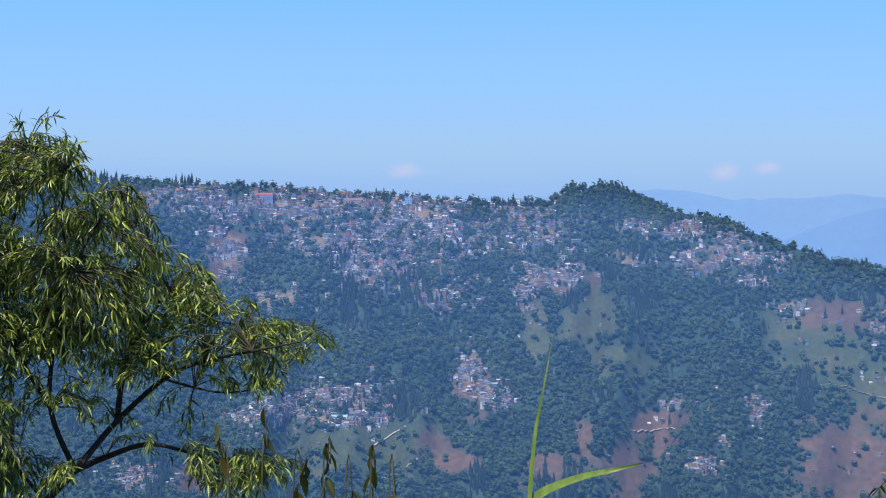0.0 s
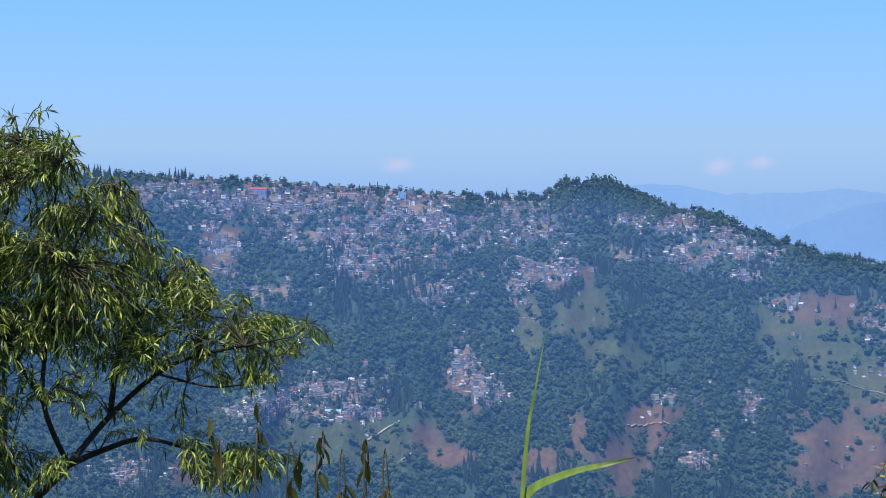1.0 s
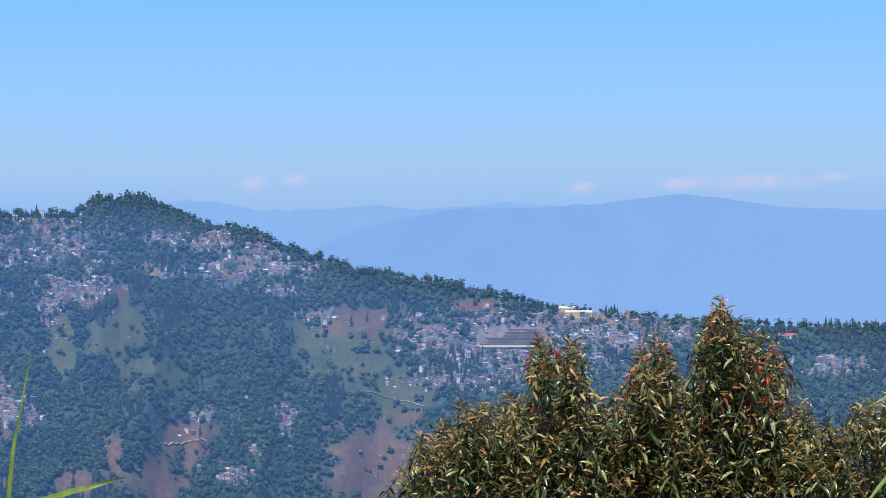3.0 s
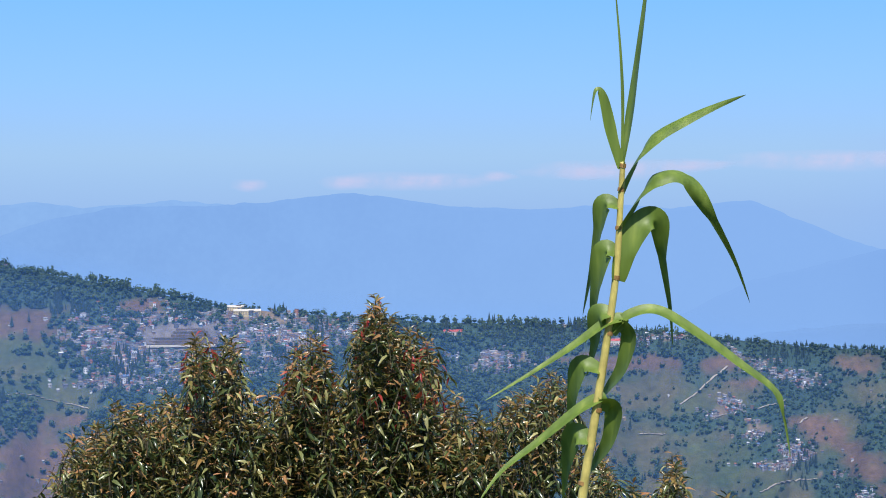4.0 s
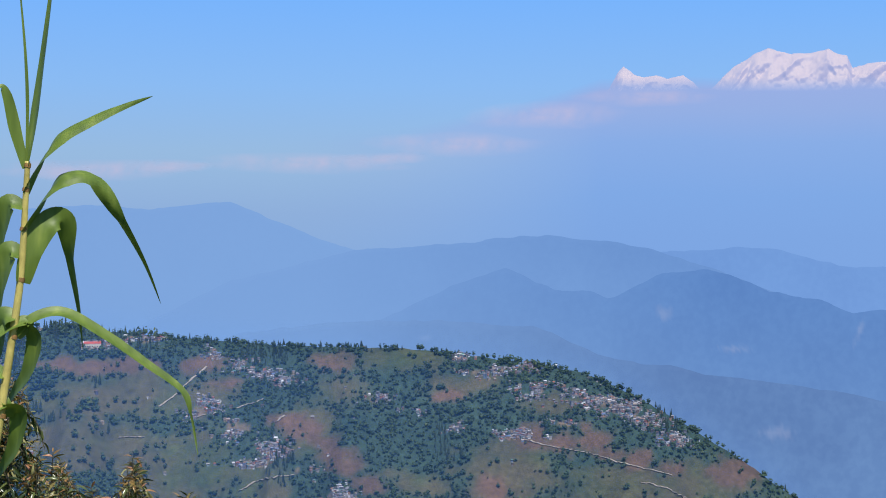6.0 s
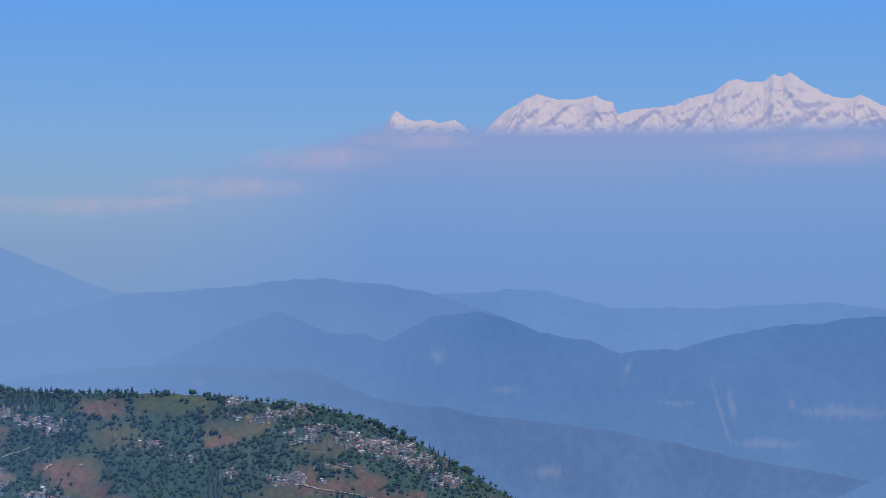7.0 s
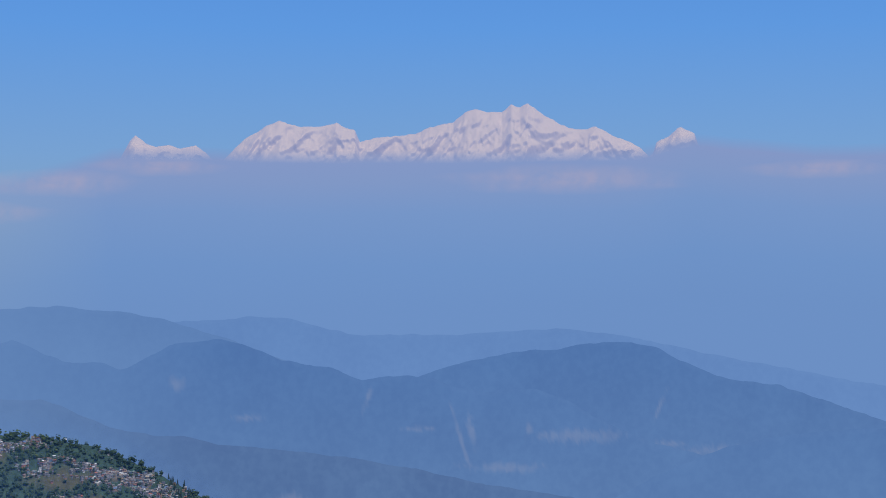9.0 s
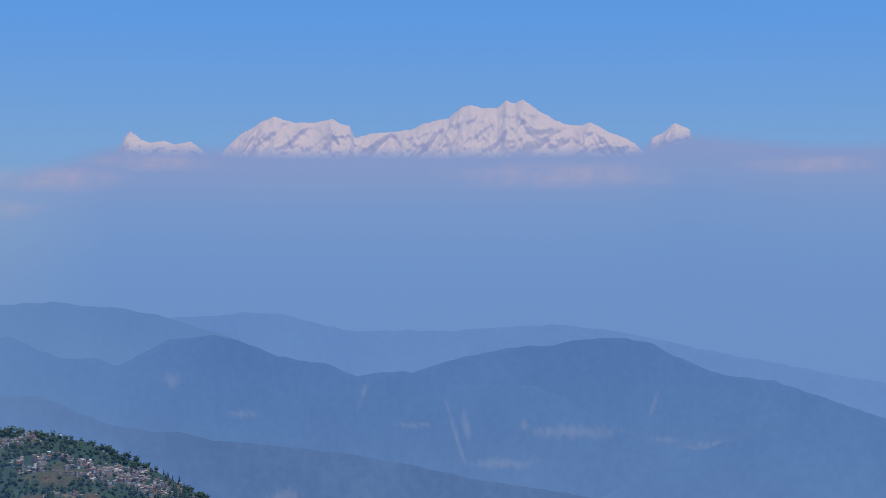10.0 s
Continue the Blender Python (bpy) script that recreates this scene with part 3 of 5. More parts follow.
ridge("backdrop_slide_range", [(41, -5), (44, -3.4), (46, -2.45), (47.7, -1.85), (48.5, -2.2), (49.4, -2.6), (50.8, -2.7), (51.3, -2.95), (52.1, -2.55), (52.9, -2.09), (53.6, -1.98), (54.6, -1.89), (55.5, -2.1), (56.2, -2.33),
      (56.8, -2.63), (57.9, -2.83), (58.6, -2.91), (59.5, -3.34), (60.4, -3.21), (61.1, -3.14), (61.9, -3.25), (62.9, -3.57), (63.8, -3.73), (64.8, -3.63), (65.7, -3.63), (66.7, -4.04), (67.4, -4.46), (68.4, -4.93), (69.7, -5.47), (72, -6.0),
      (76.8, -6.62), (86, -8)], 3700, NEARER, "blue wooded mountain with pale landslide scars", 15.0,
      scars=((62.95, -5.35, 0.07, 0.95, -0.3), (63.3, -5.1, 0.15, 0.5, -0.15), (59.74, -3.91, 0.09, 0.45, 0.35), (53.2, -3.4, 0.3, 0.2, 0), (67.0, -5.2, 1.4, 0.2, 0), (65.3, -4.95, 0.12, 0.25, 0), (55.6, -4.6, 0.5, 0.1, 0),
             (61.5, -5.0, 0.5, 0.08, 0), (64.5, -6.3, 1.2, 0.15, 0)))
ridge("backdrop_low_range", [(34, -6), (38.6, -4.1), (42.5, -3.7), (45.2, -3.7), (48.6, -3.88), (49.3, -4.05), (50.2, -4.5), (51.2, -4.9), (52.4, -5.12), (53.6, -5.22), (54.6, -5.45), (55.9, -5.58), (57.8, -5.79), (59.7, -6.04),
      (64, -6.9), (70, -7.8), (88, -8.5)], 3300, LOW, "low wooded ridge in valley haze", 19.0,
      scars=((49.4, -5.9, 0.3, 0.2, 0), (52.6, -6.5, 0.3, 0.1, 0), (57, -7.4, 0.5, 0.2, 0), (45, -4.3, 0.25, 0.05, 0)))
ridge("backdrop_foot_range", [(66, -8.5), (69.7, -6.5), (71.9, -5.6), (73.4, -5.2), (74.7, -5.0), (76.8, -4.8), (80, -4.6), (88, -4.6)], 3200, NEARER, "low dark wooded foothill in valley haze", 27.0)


# ---- snow range ----
def snow_material():
    m, nt, b = material("glowing_snow_and_rock", 0.7)
    geo = nt.nodes.new("ShaderNodeNewGeometry")
    sep = nt.nodes.new("ShaderNodeSeparateXYZ")
    nt.links.new(geo.outputs["Normal"], sep.inputs[0])
    add = nt.nodes.new("ShaderNodeMath")
    add.operation = "MULTIPLY_ADD"
    nt.links.new(noise_tex(nt, 0.012, 5), add.inputs[0])
    add.inputs[1].default_value = 0.3
    nt.links.new(sep.outputs["Z"], add.inputs[2])
    # Rock to snow by slope, kept dark and warm under the glow.
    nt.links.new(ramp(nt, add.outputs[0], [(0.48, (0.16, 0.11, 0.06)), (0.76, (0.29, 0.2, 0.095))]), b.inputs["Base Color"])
    # The snow's blue shade and the haze before it, put in as emission.
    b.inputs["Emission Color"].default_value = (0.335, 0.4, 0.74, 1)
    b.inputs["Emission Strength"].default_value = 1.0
    return m


def snow_range(name, profile, r, label):
    """High peaks: crest at level distance r, faces cut by ribs and couloirs down into the haze."""
    az = np.arange(profile[0][0], profile[-1][0] + 0.01, 0.035)
    pa, pe = np.array(profile).T
    el = np.interp(az, pa, pe) + (fbm(az * 6, az * 0 + 2, 4) - 0.5) * 0.07
    zc = EYE_Z + r * np.tan(np.radians(el))
    low = EYE_Z + r * math.tan(radians(3.6))
    s = np.concatenate([[-0.5], np.linspace(0, 1, 44)])
    S, Az = np.meshgrid(s, az, indexing="ij")
    down = np.abs(S) * np.maximum(zc[None, :] - low, 12)
    E = S * np.maximum(el[None, :] - 3.6, 0.2)
    rib = 1 - np.abs(fbm(Az * 1.1 + E * 0.9, E * 0.7 - Az * 0.2, 4) - 0.5) * 4
    rib2 = 1 - np.abs(fbm(Az * 3.0 - E * 1.5 + 7, E * 1.4 + Az * 0.8, 3) - 0.5) * 4
    cut = (rib * 30 + rib2 * 7) * np.clip(S * 5, 0, 1)
    rr = r - np.sign(S) * down * 0.95 - np.where(S > 0, cut, 0)
    z = zc[None, :] - down
    V = np.stack([rr * np.sin(np.radians(Az)), rr * np.cos(np.radians(Az)), z], -1).reshape(-1, 3)
    n = len(az)
    i, j = np.meshgrid(np.arange(len(s) - 1), np.arange(n - 1), indexing="ij")
    F = np.stack([i * n + j, i * n + j + 1, (i + 1) * n + j + 1, (i + 1) * n + j], -1).reshape(-1, 4)
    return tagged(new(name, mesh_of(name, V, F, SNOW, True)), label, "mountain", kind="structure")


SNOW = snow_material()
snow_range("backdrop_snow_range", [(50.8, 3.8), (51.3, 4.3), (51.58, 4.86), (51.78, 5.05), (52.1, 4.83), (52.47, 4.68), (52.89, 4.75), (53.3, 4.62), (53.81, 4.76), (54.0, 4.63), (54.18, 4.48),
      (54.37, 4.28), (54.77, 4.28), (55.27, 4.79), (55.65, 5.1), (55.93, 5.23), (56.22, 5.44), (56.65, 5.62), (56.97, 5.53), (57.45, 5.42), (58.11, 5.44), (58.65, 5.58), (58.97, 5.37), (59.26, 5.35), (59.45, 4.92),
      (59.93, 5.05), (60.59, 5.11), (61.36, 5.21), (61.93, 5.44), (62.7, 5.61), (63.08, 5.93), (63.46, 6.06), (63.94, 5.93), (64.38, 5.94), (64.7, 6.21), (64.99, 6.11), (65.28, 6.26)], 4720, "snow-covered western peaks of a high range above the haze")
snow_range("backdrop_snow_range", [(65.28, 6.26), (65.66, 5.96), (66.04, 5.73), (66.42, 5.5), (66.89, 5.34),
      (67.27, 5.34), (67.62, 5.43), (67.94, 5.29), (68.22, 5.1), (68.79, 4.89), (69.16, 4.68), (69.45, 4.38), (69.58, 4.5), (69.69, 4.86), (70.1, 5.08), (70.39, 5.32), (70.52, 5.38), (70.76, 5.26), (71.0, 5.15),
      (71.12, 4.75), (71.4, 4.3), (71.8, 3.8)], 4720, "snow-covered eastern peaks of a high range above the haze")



def haze_glow_sheet():
    """A glowing sheet as valley haze, added to hide the foot of the snow range, with its level upper edge."""
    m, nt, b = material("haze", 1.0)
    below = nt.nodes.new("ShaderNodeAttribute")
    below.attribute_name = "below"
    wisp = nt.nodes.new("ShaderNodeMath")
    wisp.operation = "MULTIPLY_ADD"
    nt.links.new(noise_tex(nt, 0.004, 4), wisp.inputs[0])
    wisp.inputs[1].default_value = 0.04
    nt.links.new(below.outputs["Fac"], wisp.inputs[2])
    # The haze colour is emitted: violet near the edge, bluer further down.
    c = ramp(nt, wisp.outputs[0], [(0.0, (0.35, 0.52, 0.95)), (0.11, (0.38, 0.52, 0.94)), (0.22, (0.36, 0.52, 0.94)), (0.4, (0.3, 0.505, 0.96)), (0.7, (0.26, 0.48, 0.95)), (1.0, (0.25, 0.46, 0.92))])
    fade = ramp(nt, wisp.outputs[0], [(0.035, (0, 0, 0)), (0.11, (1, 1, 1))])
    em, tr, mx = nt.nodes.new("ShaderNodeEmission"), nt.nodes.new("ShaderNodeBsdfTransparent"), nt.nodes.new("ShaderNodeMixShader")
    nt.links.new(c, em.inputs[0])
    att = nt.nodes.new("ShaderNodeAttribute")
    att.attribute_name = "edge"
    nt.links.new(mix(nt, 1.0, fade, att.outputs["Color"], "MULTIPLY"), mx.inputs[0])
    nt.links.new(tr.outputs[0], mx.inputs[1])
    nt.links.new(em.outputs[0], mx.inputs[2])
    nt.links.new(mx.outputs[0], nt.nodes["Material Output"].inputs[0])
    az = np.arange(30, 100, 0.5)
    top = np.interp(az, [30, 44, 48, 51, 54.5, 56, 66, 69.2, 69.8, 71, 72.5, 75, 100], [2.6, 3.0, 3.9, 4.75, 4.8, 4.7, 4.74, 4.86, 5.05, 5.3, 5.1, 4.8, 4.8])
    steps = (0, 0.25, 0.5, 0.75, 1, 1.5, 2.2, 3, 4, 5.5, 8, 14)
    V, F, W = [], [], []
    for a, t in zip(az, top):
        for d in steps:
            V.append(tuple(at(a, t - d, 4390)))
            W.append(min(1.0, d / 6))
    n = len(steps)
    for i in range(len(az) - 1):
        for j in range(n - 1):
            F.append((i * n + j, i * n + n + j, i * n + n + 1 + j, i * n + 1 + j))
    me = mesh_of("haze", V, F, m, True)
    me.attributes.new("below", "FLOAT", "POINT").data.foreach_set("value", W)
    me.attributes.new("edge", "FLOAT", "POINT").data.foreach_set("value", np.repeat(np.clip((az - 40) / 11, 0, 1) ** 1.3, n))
    tagged(new("backdrop_haze_glow", me), "glowing pale violet-blue sheet standing in for haze in the far valley", "haze", kind="structure")


haze_glow_sheet()


def valley_haze_sheet():
    """A thin sunlit sheet over the valley, added as haze in front of the town hill, up to its crest."""
    m, nt, b = material("valley_haze_sheet", 1.0)
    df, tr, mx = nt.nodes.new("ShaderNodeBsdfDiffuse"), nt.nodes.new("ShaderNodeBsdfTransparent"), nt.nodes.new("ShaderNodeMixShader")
    # Haze blue as the colour of the sheet, laid thinly over the hill behind.
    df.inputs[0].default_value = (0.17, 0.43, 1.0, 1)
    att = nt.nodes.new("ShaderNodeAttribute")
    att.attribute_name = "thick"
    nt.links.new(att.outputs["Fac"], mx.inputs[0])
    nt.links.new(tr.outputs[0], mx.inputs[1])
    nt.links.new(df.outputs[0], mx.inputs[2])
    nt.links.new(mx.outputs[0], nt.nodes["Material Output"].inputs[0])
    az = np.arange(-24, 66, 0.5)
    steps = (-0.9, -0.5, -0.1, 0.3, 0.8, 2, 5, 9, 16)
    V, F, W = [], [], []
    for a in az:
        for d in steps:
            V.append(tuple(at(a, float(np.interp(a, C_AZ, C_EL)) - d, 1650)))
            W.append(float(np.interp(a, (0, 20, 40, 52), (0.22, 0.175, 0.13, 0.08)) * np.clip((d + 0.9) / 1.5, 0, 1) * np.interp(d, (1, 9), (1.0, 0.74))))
    n = len(steps)
    for i in range(len(az) - 1):
        for j in range(n - 1):
            F.append((i * n + j, i * n + n + j, i * n + n + 1 + j, i * n + 1 + j))
    me = mesh_of("valley_haze_sheet", V, F, m, True)
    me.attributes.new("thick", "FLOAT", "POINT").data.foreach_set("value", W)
    ob = tagged(new("backdrop_valley_haze_sheet", me), "thin see-through blue sheet standing in for haze over the deep valley", "haze", kind="structure")
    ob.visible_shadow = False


valley_haze_sheet()


# ---- the town ----
def box_arrays(w, d, h, base):
    x, y = w / 2, d / 2
    v = [(-x, -y, -base), (x, -y, -base), (x, y, -base), (-x, y, -base), (-x, -y, h), (x, -y, h), (x, y, h), (-x, y, h)]
    f = [(0, 1, 5, 4), (1, 2, 6, 5), (2, 3, 7, 6), (3, 0, 4, 7), (4, 5, 6, 7)]
    return v, f


def roof_arrays(w, d, h, kind, rise):
    x, y = w / 2 + 0.35, d / 2 + 0.35
    if kind == "flat":
        v = [(-x, -y, h), (x, -y, h), (x, y, h), (-x, y, h), (-x, -y, h + 0.5), (x, -y, h + 0.5), (x, y, h + 0.5), (-x, y, h + 0.5)]
        f = [(0, 1, 5, 4), (1, 2, 6, 5), (2, 3, 7, 6), (3, 0, 4, 7), (4, 5, 6, 7), (3, 2, 1, 0)]
    elif kind == "shed":
        v = [(-x, -y, h), (x, -y, h), (x, y, h + rise), (-x, y, h + rise), (-x, -y, h + 0.2), (x, -y, h + 0.2), (x, y, h + rise + 0.2), (-x, y, h + rise + 0.2)]
        f = [(0, 1, 5, 4), (1, 2, 6, 5), (2, 3, 7, 6), (3, 0, 4, 7), (4, 5, 6, 7), (3, 2, 1, 0)]
    else:
        v = [(-x, -y, h), (x, -y, h), (x, y, h), (-x, y, h), (-x, 0, h + rise), (x, 0, h + rise)]
        f = [(0, 1, 5, 4), (2, 3, 4, 5), (1, 2, 5), (3, 0, 4), (3, 2, 1, 0)]
    return v, f


WALL_ONE, ROOF_ONE = painted("painted_plaster", WALLS, False), painted("sheet_roof", ROOFS, False, 0.5)
WALL_MANY, ROOF_MANY = painted("plaster_walls", WALLS, True), painted("sheet_roofs", ROOFS, True, 0.5)
PANE, m_nt, m_b = material("dark_window", 0.25)
m_b.inputs["Base Color"].default_value = (0.06, 0.07, 0.09, 1)


def house(w, d, h, kind, rise):
    """A small hill house: walls on a deep plinth, roof, framed window openings on the valley side."""
    e = new("house")
    v, f = box_arrays(w, d, h, 5)
    part("wall", mesh_of("wall", v, f), WALL_ONE, e)
    v, f = roof_arrays(w, d, h, kind, rise)
    part("roof", mesh_of("roof", v, f), ROOF_ONE, e)
    n = max(2, int(w // 2.6))
    for lv in range(max(1, int(h // 2.9))):
        for k in range(n):
            cx, cz = -w / 2 + (k + 0.5) * w / n, 1.5 + lv * 2.9
            v = [(cx + sx * 0.55, -d / 2 + sy, cz + sz * 0.65) for sy in (-0.05, 0.02) for sx, sz in ((-1, -1), (1, -1), (1, 1), (-1, 1))]
            part("window", mesh_of("window", v, [(0, 1, 2, 3), (0, 4, 5, 1), (1, 5, 6, 2), (2, 6, 7, 3), (3, 7, 4, 0)]), PANE, e)
    return tagged(e, "small painted house with sheet roof on the steep hillside", "house", "houses of the hill town")


HOUSE_KINDS = [(7, 6, 5.6, "flat", 0), (6.5, 6, 3.0, "gable", 1.5), (7.5, 6, 8.4, "flat", 0), (6.5, 5, 2.8, "shed", 1.0), (10, 6, 5.8, "gable", 1.8), (7, 6, 10.5, "flat", 0)]
rng = np.random.RandomState(21)
spots = []
for k, (a, e, ra, re) in enumerate(TOWNS):
    n = int(ra * re * 3.1416 * (330 if k < len(TOWN_RIDGE) else 280 if k < len(TOWN_RIDGE + TOWN_SLOPE + TOWN_SADDLE) else 720))
    for _ in range(n):
        q, th = min(abs(rng.normal()) * 0.62 + 0.05, 1.7), rng.uniform(0, 6.283)
        az, el = a + q * ra * math.cos(th), e + q * re * math.sin(th)
        if vnoise(az * 2.6, el * 4.2) < 0.42 or (17.4 < az < 19.8 and -4.8 < el < -3.9):
            continue
        p = ground_at(az, el)
        if p is not None:
            spots.append((p, az))
for _ in range(420):
    az, el = rng.uniform(-14, 55), rng.uniform(-9, -0.5)
    p = ground_at(az, el)
    if p is not None and vnoise(az * 0.8 + 9, el * 0.9) > 0.5:
        spots.append((p, az))
order = rng.permutation(len(spots))
near = [k for k in order if spots[k][1] < 30]
single = near[:300]
taken = set(single)
joined = [k for k in order if k not in taken]
made = {}
for k in single:
    p, az = spots[k]
    kind = int(rng.randint(len(HOUSE_KINDS)))
    m = Matrix.Translation(p) @ Matrix.Rotation(radians(-az + rng.uniform(-35, 35)), 4, "Z")
    if kind not in made:
        made[kind] = house(*HOUSE_KINDS[kind])
        made[kind].matrix_basis = m
    else:
        copy_thing(made[kind], m)


def house_clusters():
    wv, wf, rv, rf, dv, df = [], [], [], [], [], []
    for k in joined:
        p, az = spots[k]
        w, d, h, kind, rise = HOUSE_KINDS[int(rng.choice(6, p=[0.2, 0.28, 0.07, 0.36, 0.06, 0.03]))]
        s = rng.uniform(0.55, 0.95) * (0.68 if az > 34 else 1.0)
        w, d, h = w * s * rng.uniform(0.75, 1.2), d * s, h * s
        a = radians(-az + rng.uniform(-35, 35))
        c, sn = math.cos(a), math.sin(a)
        turn = lambda vv: [(p.x + x * c - y * sn, p.y + x * sn + y * c, p.z + z) for x, y, z in vv]
        v, f = box_arrays(w, d, h, 5)
        wf += [tuple(i + len(wv) for i in q) for q in f]
        wv += turn(v)
        v, f = roof_arrays(w, d, h, kind, rise)
        rf += [tuple(i + len(rv) for i in q) for q in f]
        rv += turn(v)
        for lv in range(max(1, int(h // 2.9))):
            for cx in (-w * 0.26, w * 0.24):
                v = [(cx - 0.6, -d / 2 - 0.05, 0.9 + lv * 2.9), (cx + 0.6, -d / 2 - 0.05, 0.9 + lv * 2.9), (cx + 0.6, -d / 2 - 0.05, 2.2 + lv * 2.9), (cx - 0.6, -d / 2 - 0.05, 2.2 + lv * 2.9)]
                df.append(tuple(range(len(dv), len(dv) + 4)))
                dv += turn(v)
    e = tagged(new("hillside_houses"), "thousands of small pastel houses packed on the slope", "houses", kind="stuff")
    part("wall", mesh_of("walls", wv, wf), WALL_MANY, e)
    part("roof", mesh_of("roofs", rv, rf), ROOF_MANY, e)
    part("window", mesh_of("windows", dv, df), PANE, e)


house_clusters()
STONE = plain("terrace_stone", (0.15, 0.105, 0.075), 0.9, 0.3, 0.2)
STONE_DARK = plain("darker_terrace_stone", (0.1, 0.08, 0.06), 0.9, 0.3, 0.2)
CREAM = plain("cream_plaster", (0.62, 0.48, 0.25), 0.8, 0.12, 0.3)
REDROOF = plain("red_sheet_roof", (0.5, 0.1, 0.07), 0.55, 0.2, 0.3)
BLUEWALL = plain("blue_grey_plaster", (0.22, 0.27, 0.42), 0.8, 0.15, 0.3)
PALE = plain("pale_concrete", (0.62, 0.55, 0.44), 0.85, 0.15, 0.3)


def terraces():
    """Stepped stone retaining walls under the bazaar."""
    e = new("terraced_retaining_wall")
    p = ground_at(18.5, -4.5)
    m = Matrix.Translation(p) @ Matrix.Rotation(radians(-18.5), 4, "Z")
    e.matrix_basis = m
    for k in range(6):
        w = (110, 104, 96, 62, 54, 46)[k]
        bm = bmesh.new()
        bmesh.ops.create_cube(bm, size=1, matrix=Matrix.Translation((8 + (k > 2) * 14, k * 7.0, k * 4.2 - 2)) @ Matrix.Diagonal((w, 9, 9, 1)))
        # Steps alternate between the darker and the lighter stone.
        part("step", bm, STONE if k % 2 else STONE_DARK, e)
    bm = bmesh.new()
    bmesh.ops.create_cube(bm, size=1, matrix=Matrix.Translation((4, -7, -1.2)) @ Matrix.Diagonal((112, 7, 3, 1)))
    part("parapet", bm, PALE, e, "pale concrete road parapet")
    tagged(e, "stepped brown stone retaining wall below the bazaar", "retaining wall")


def big_building(name, az, el, w, d, h, wall, roof, label, flat=False):
    p = ground_at(az, el)
    if p is None:
        return
    e = new(name)
    e.matrix_basis = Matrix.Translation(p) @ Matrix.Rotation(radians(-az), 4, "Z")
    v, f = box_arrays(w, d, h, 8)
    part("wall", mesh_of("wall", v, f), wall, e)
    v, f = roof_arrays(w, d, h, "flat" if flat else "gable", 3.2)
    part("roof", mesh_of("roof", v, f), roof, e)
    n = int(w // 3.5)
    for lv in range(max(1, int(h // 3.2))):
        for k in range(n):
            cx, cz = -w / 2 + (k + 0.5) * w / n, 1.7 + lv * 3.1
            v = [(cx + sx * 0.7, -d / 2 + sy, cz + sz * 0.8) for sy in (-0.06, 0.02) for sx, sz in ((-1, -1), (1, -1), (1, 1), (-1, 1))]
            part("window", mesh_of("window", v, [(0, 1, 2, 3), (0, 4, 5, 1), (1, 5, 6, 2), (2, 6, 7, 3), (3, 7, 4, 0)]), PANE, e)
    tagged(e, label, "building")


terraces()
big_building("school_building", 20.9, -3.5, 44, 10, 6.4, CREAM, PALE, "long cream school building with pale roof on the ridge")
big_building("school_building", 20.5, -3.36, 26, 9, 6.4, CREAM, PALE, "cream two-storey wing with pale hipped roof", False)
big_building("hotel", -6.15, 0.2, 28, 12, 9.5, BLUEWALL, REDROOF, "blue-grey hotel with a bright red roof")
big_building("hotel", 4.9, -0.12, 26, 10, 8, plain("white_plaster", (0.75, 0.77, 0.8)), STONE, "white hotel block below the wooded knoll", True)
big_building("hotel", -1.2, -0.05, 13, 10, 16, plain("blue_plaster", (0.25, 0.42, 0.68)), PALE, "tall blue plastered town building", True)
big_building("hotel", -3.1, 0.1, 34, 10, 9, plain("rose_plaster", (0.5, 0.32, 0.32)), STONE, "rose plastered long town building", True)
big_building("monastery", 11.0, -1.85, 14, 9, 7, plain("green_paint", (0.2, 0.5, 0.38)), PALE, "green painted hall among small houses", True)
big_building("lodge", 28.0, -4.2, 30, 8, 4, PALE, REDROOF, "long low lodge with red roof on the crest")
big_building("lodge", 33.6, -4.55, 26, 9, 6, PALE, REDROOF, "pale lodge with red roof under conifers")
big_building("lodge", -3.6, -7.4, 22, 9, 5, PALE, plain("turquoise_sheet", (0.3, 0.55, 0.58)), "low hall with a turquoise sheet roof")


# ---- small clouds over the horizon ----
def cloud_material():
    m, nt, b = material("thin_cloud", 1.0)
    tc = nt.nodes.new("ShaderNodeTexCoord")
    n = nt.nodes.new("ShaderNodeTexNoise")
    n.inputs["Scale"].default_value, n.inputs["Detail"].default_value = 0.02, 5
    nt.links.new(tc.outputs["Object"], n.inputs["Vector"])
    att = nt.nodes.new("ShaderNodeAttribute")
    att.attribute_name = "edge"
    mul = nt.nodes.new("ShaderNodeMath")
    mul.operation = "MULTIPLY"
    nt.links.new(att.outputs["Fac"], mul.inputs[0])
    nt.links.new(ramp(nt, n.outputs["Fac"], [(0.3, (0.1, 0.1, 0.1)), (0.75, (0.6, 0.6, 0.6))]), mul.inputs[1])
    em, tr, mx = nt.nodes.new("ShaderNodeEmission"), nt.nodes.new("ShaderNodeBsdfTransparent"), nt.nodes.new("ShaderNodeMixShader")
    em.inputs[0].default_value = (0.72, 0.64, 0.86, 1)
    nt.links.new(mul.outputs[0], mx.inputs[0])
    nt.links.new(tr.outputs[0], mx.inputs[1])
    nt.links.new(em.outputs[0], mx.inputs[2])
    nt.links.new(mx.outputs[0], nt.nodes["Material Output"].inputs[0])
    return m


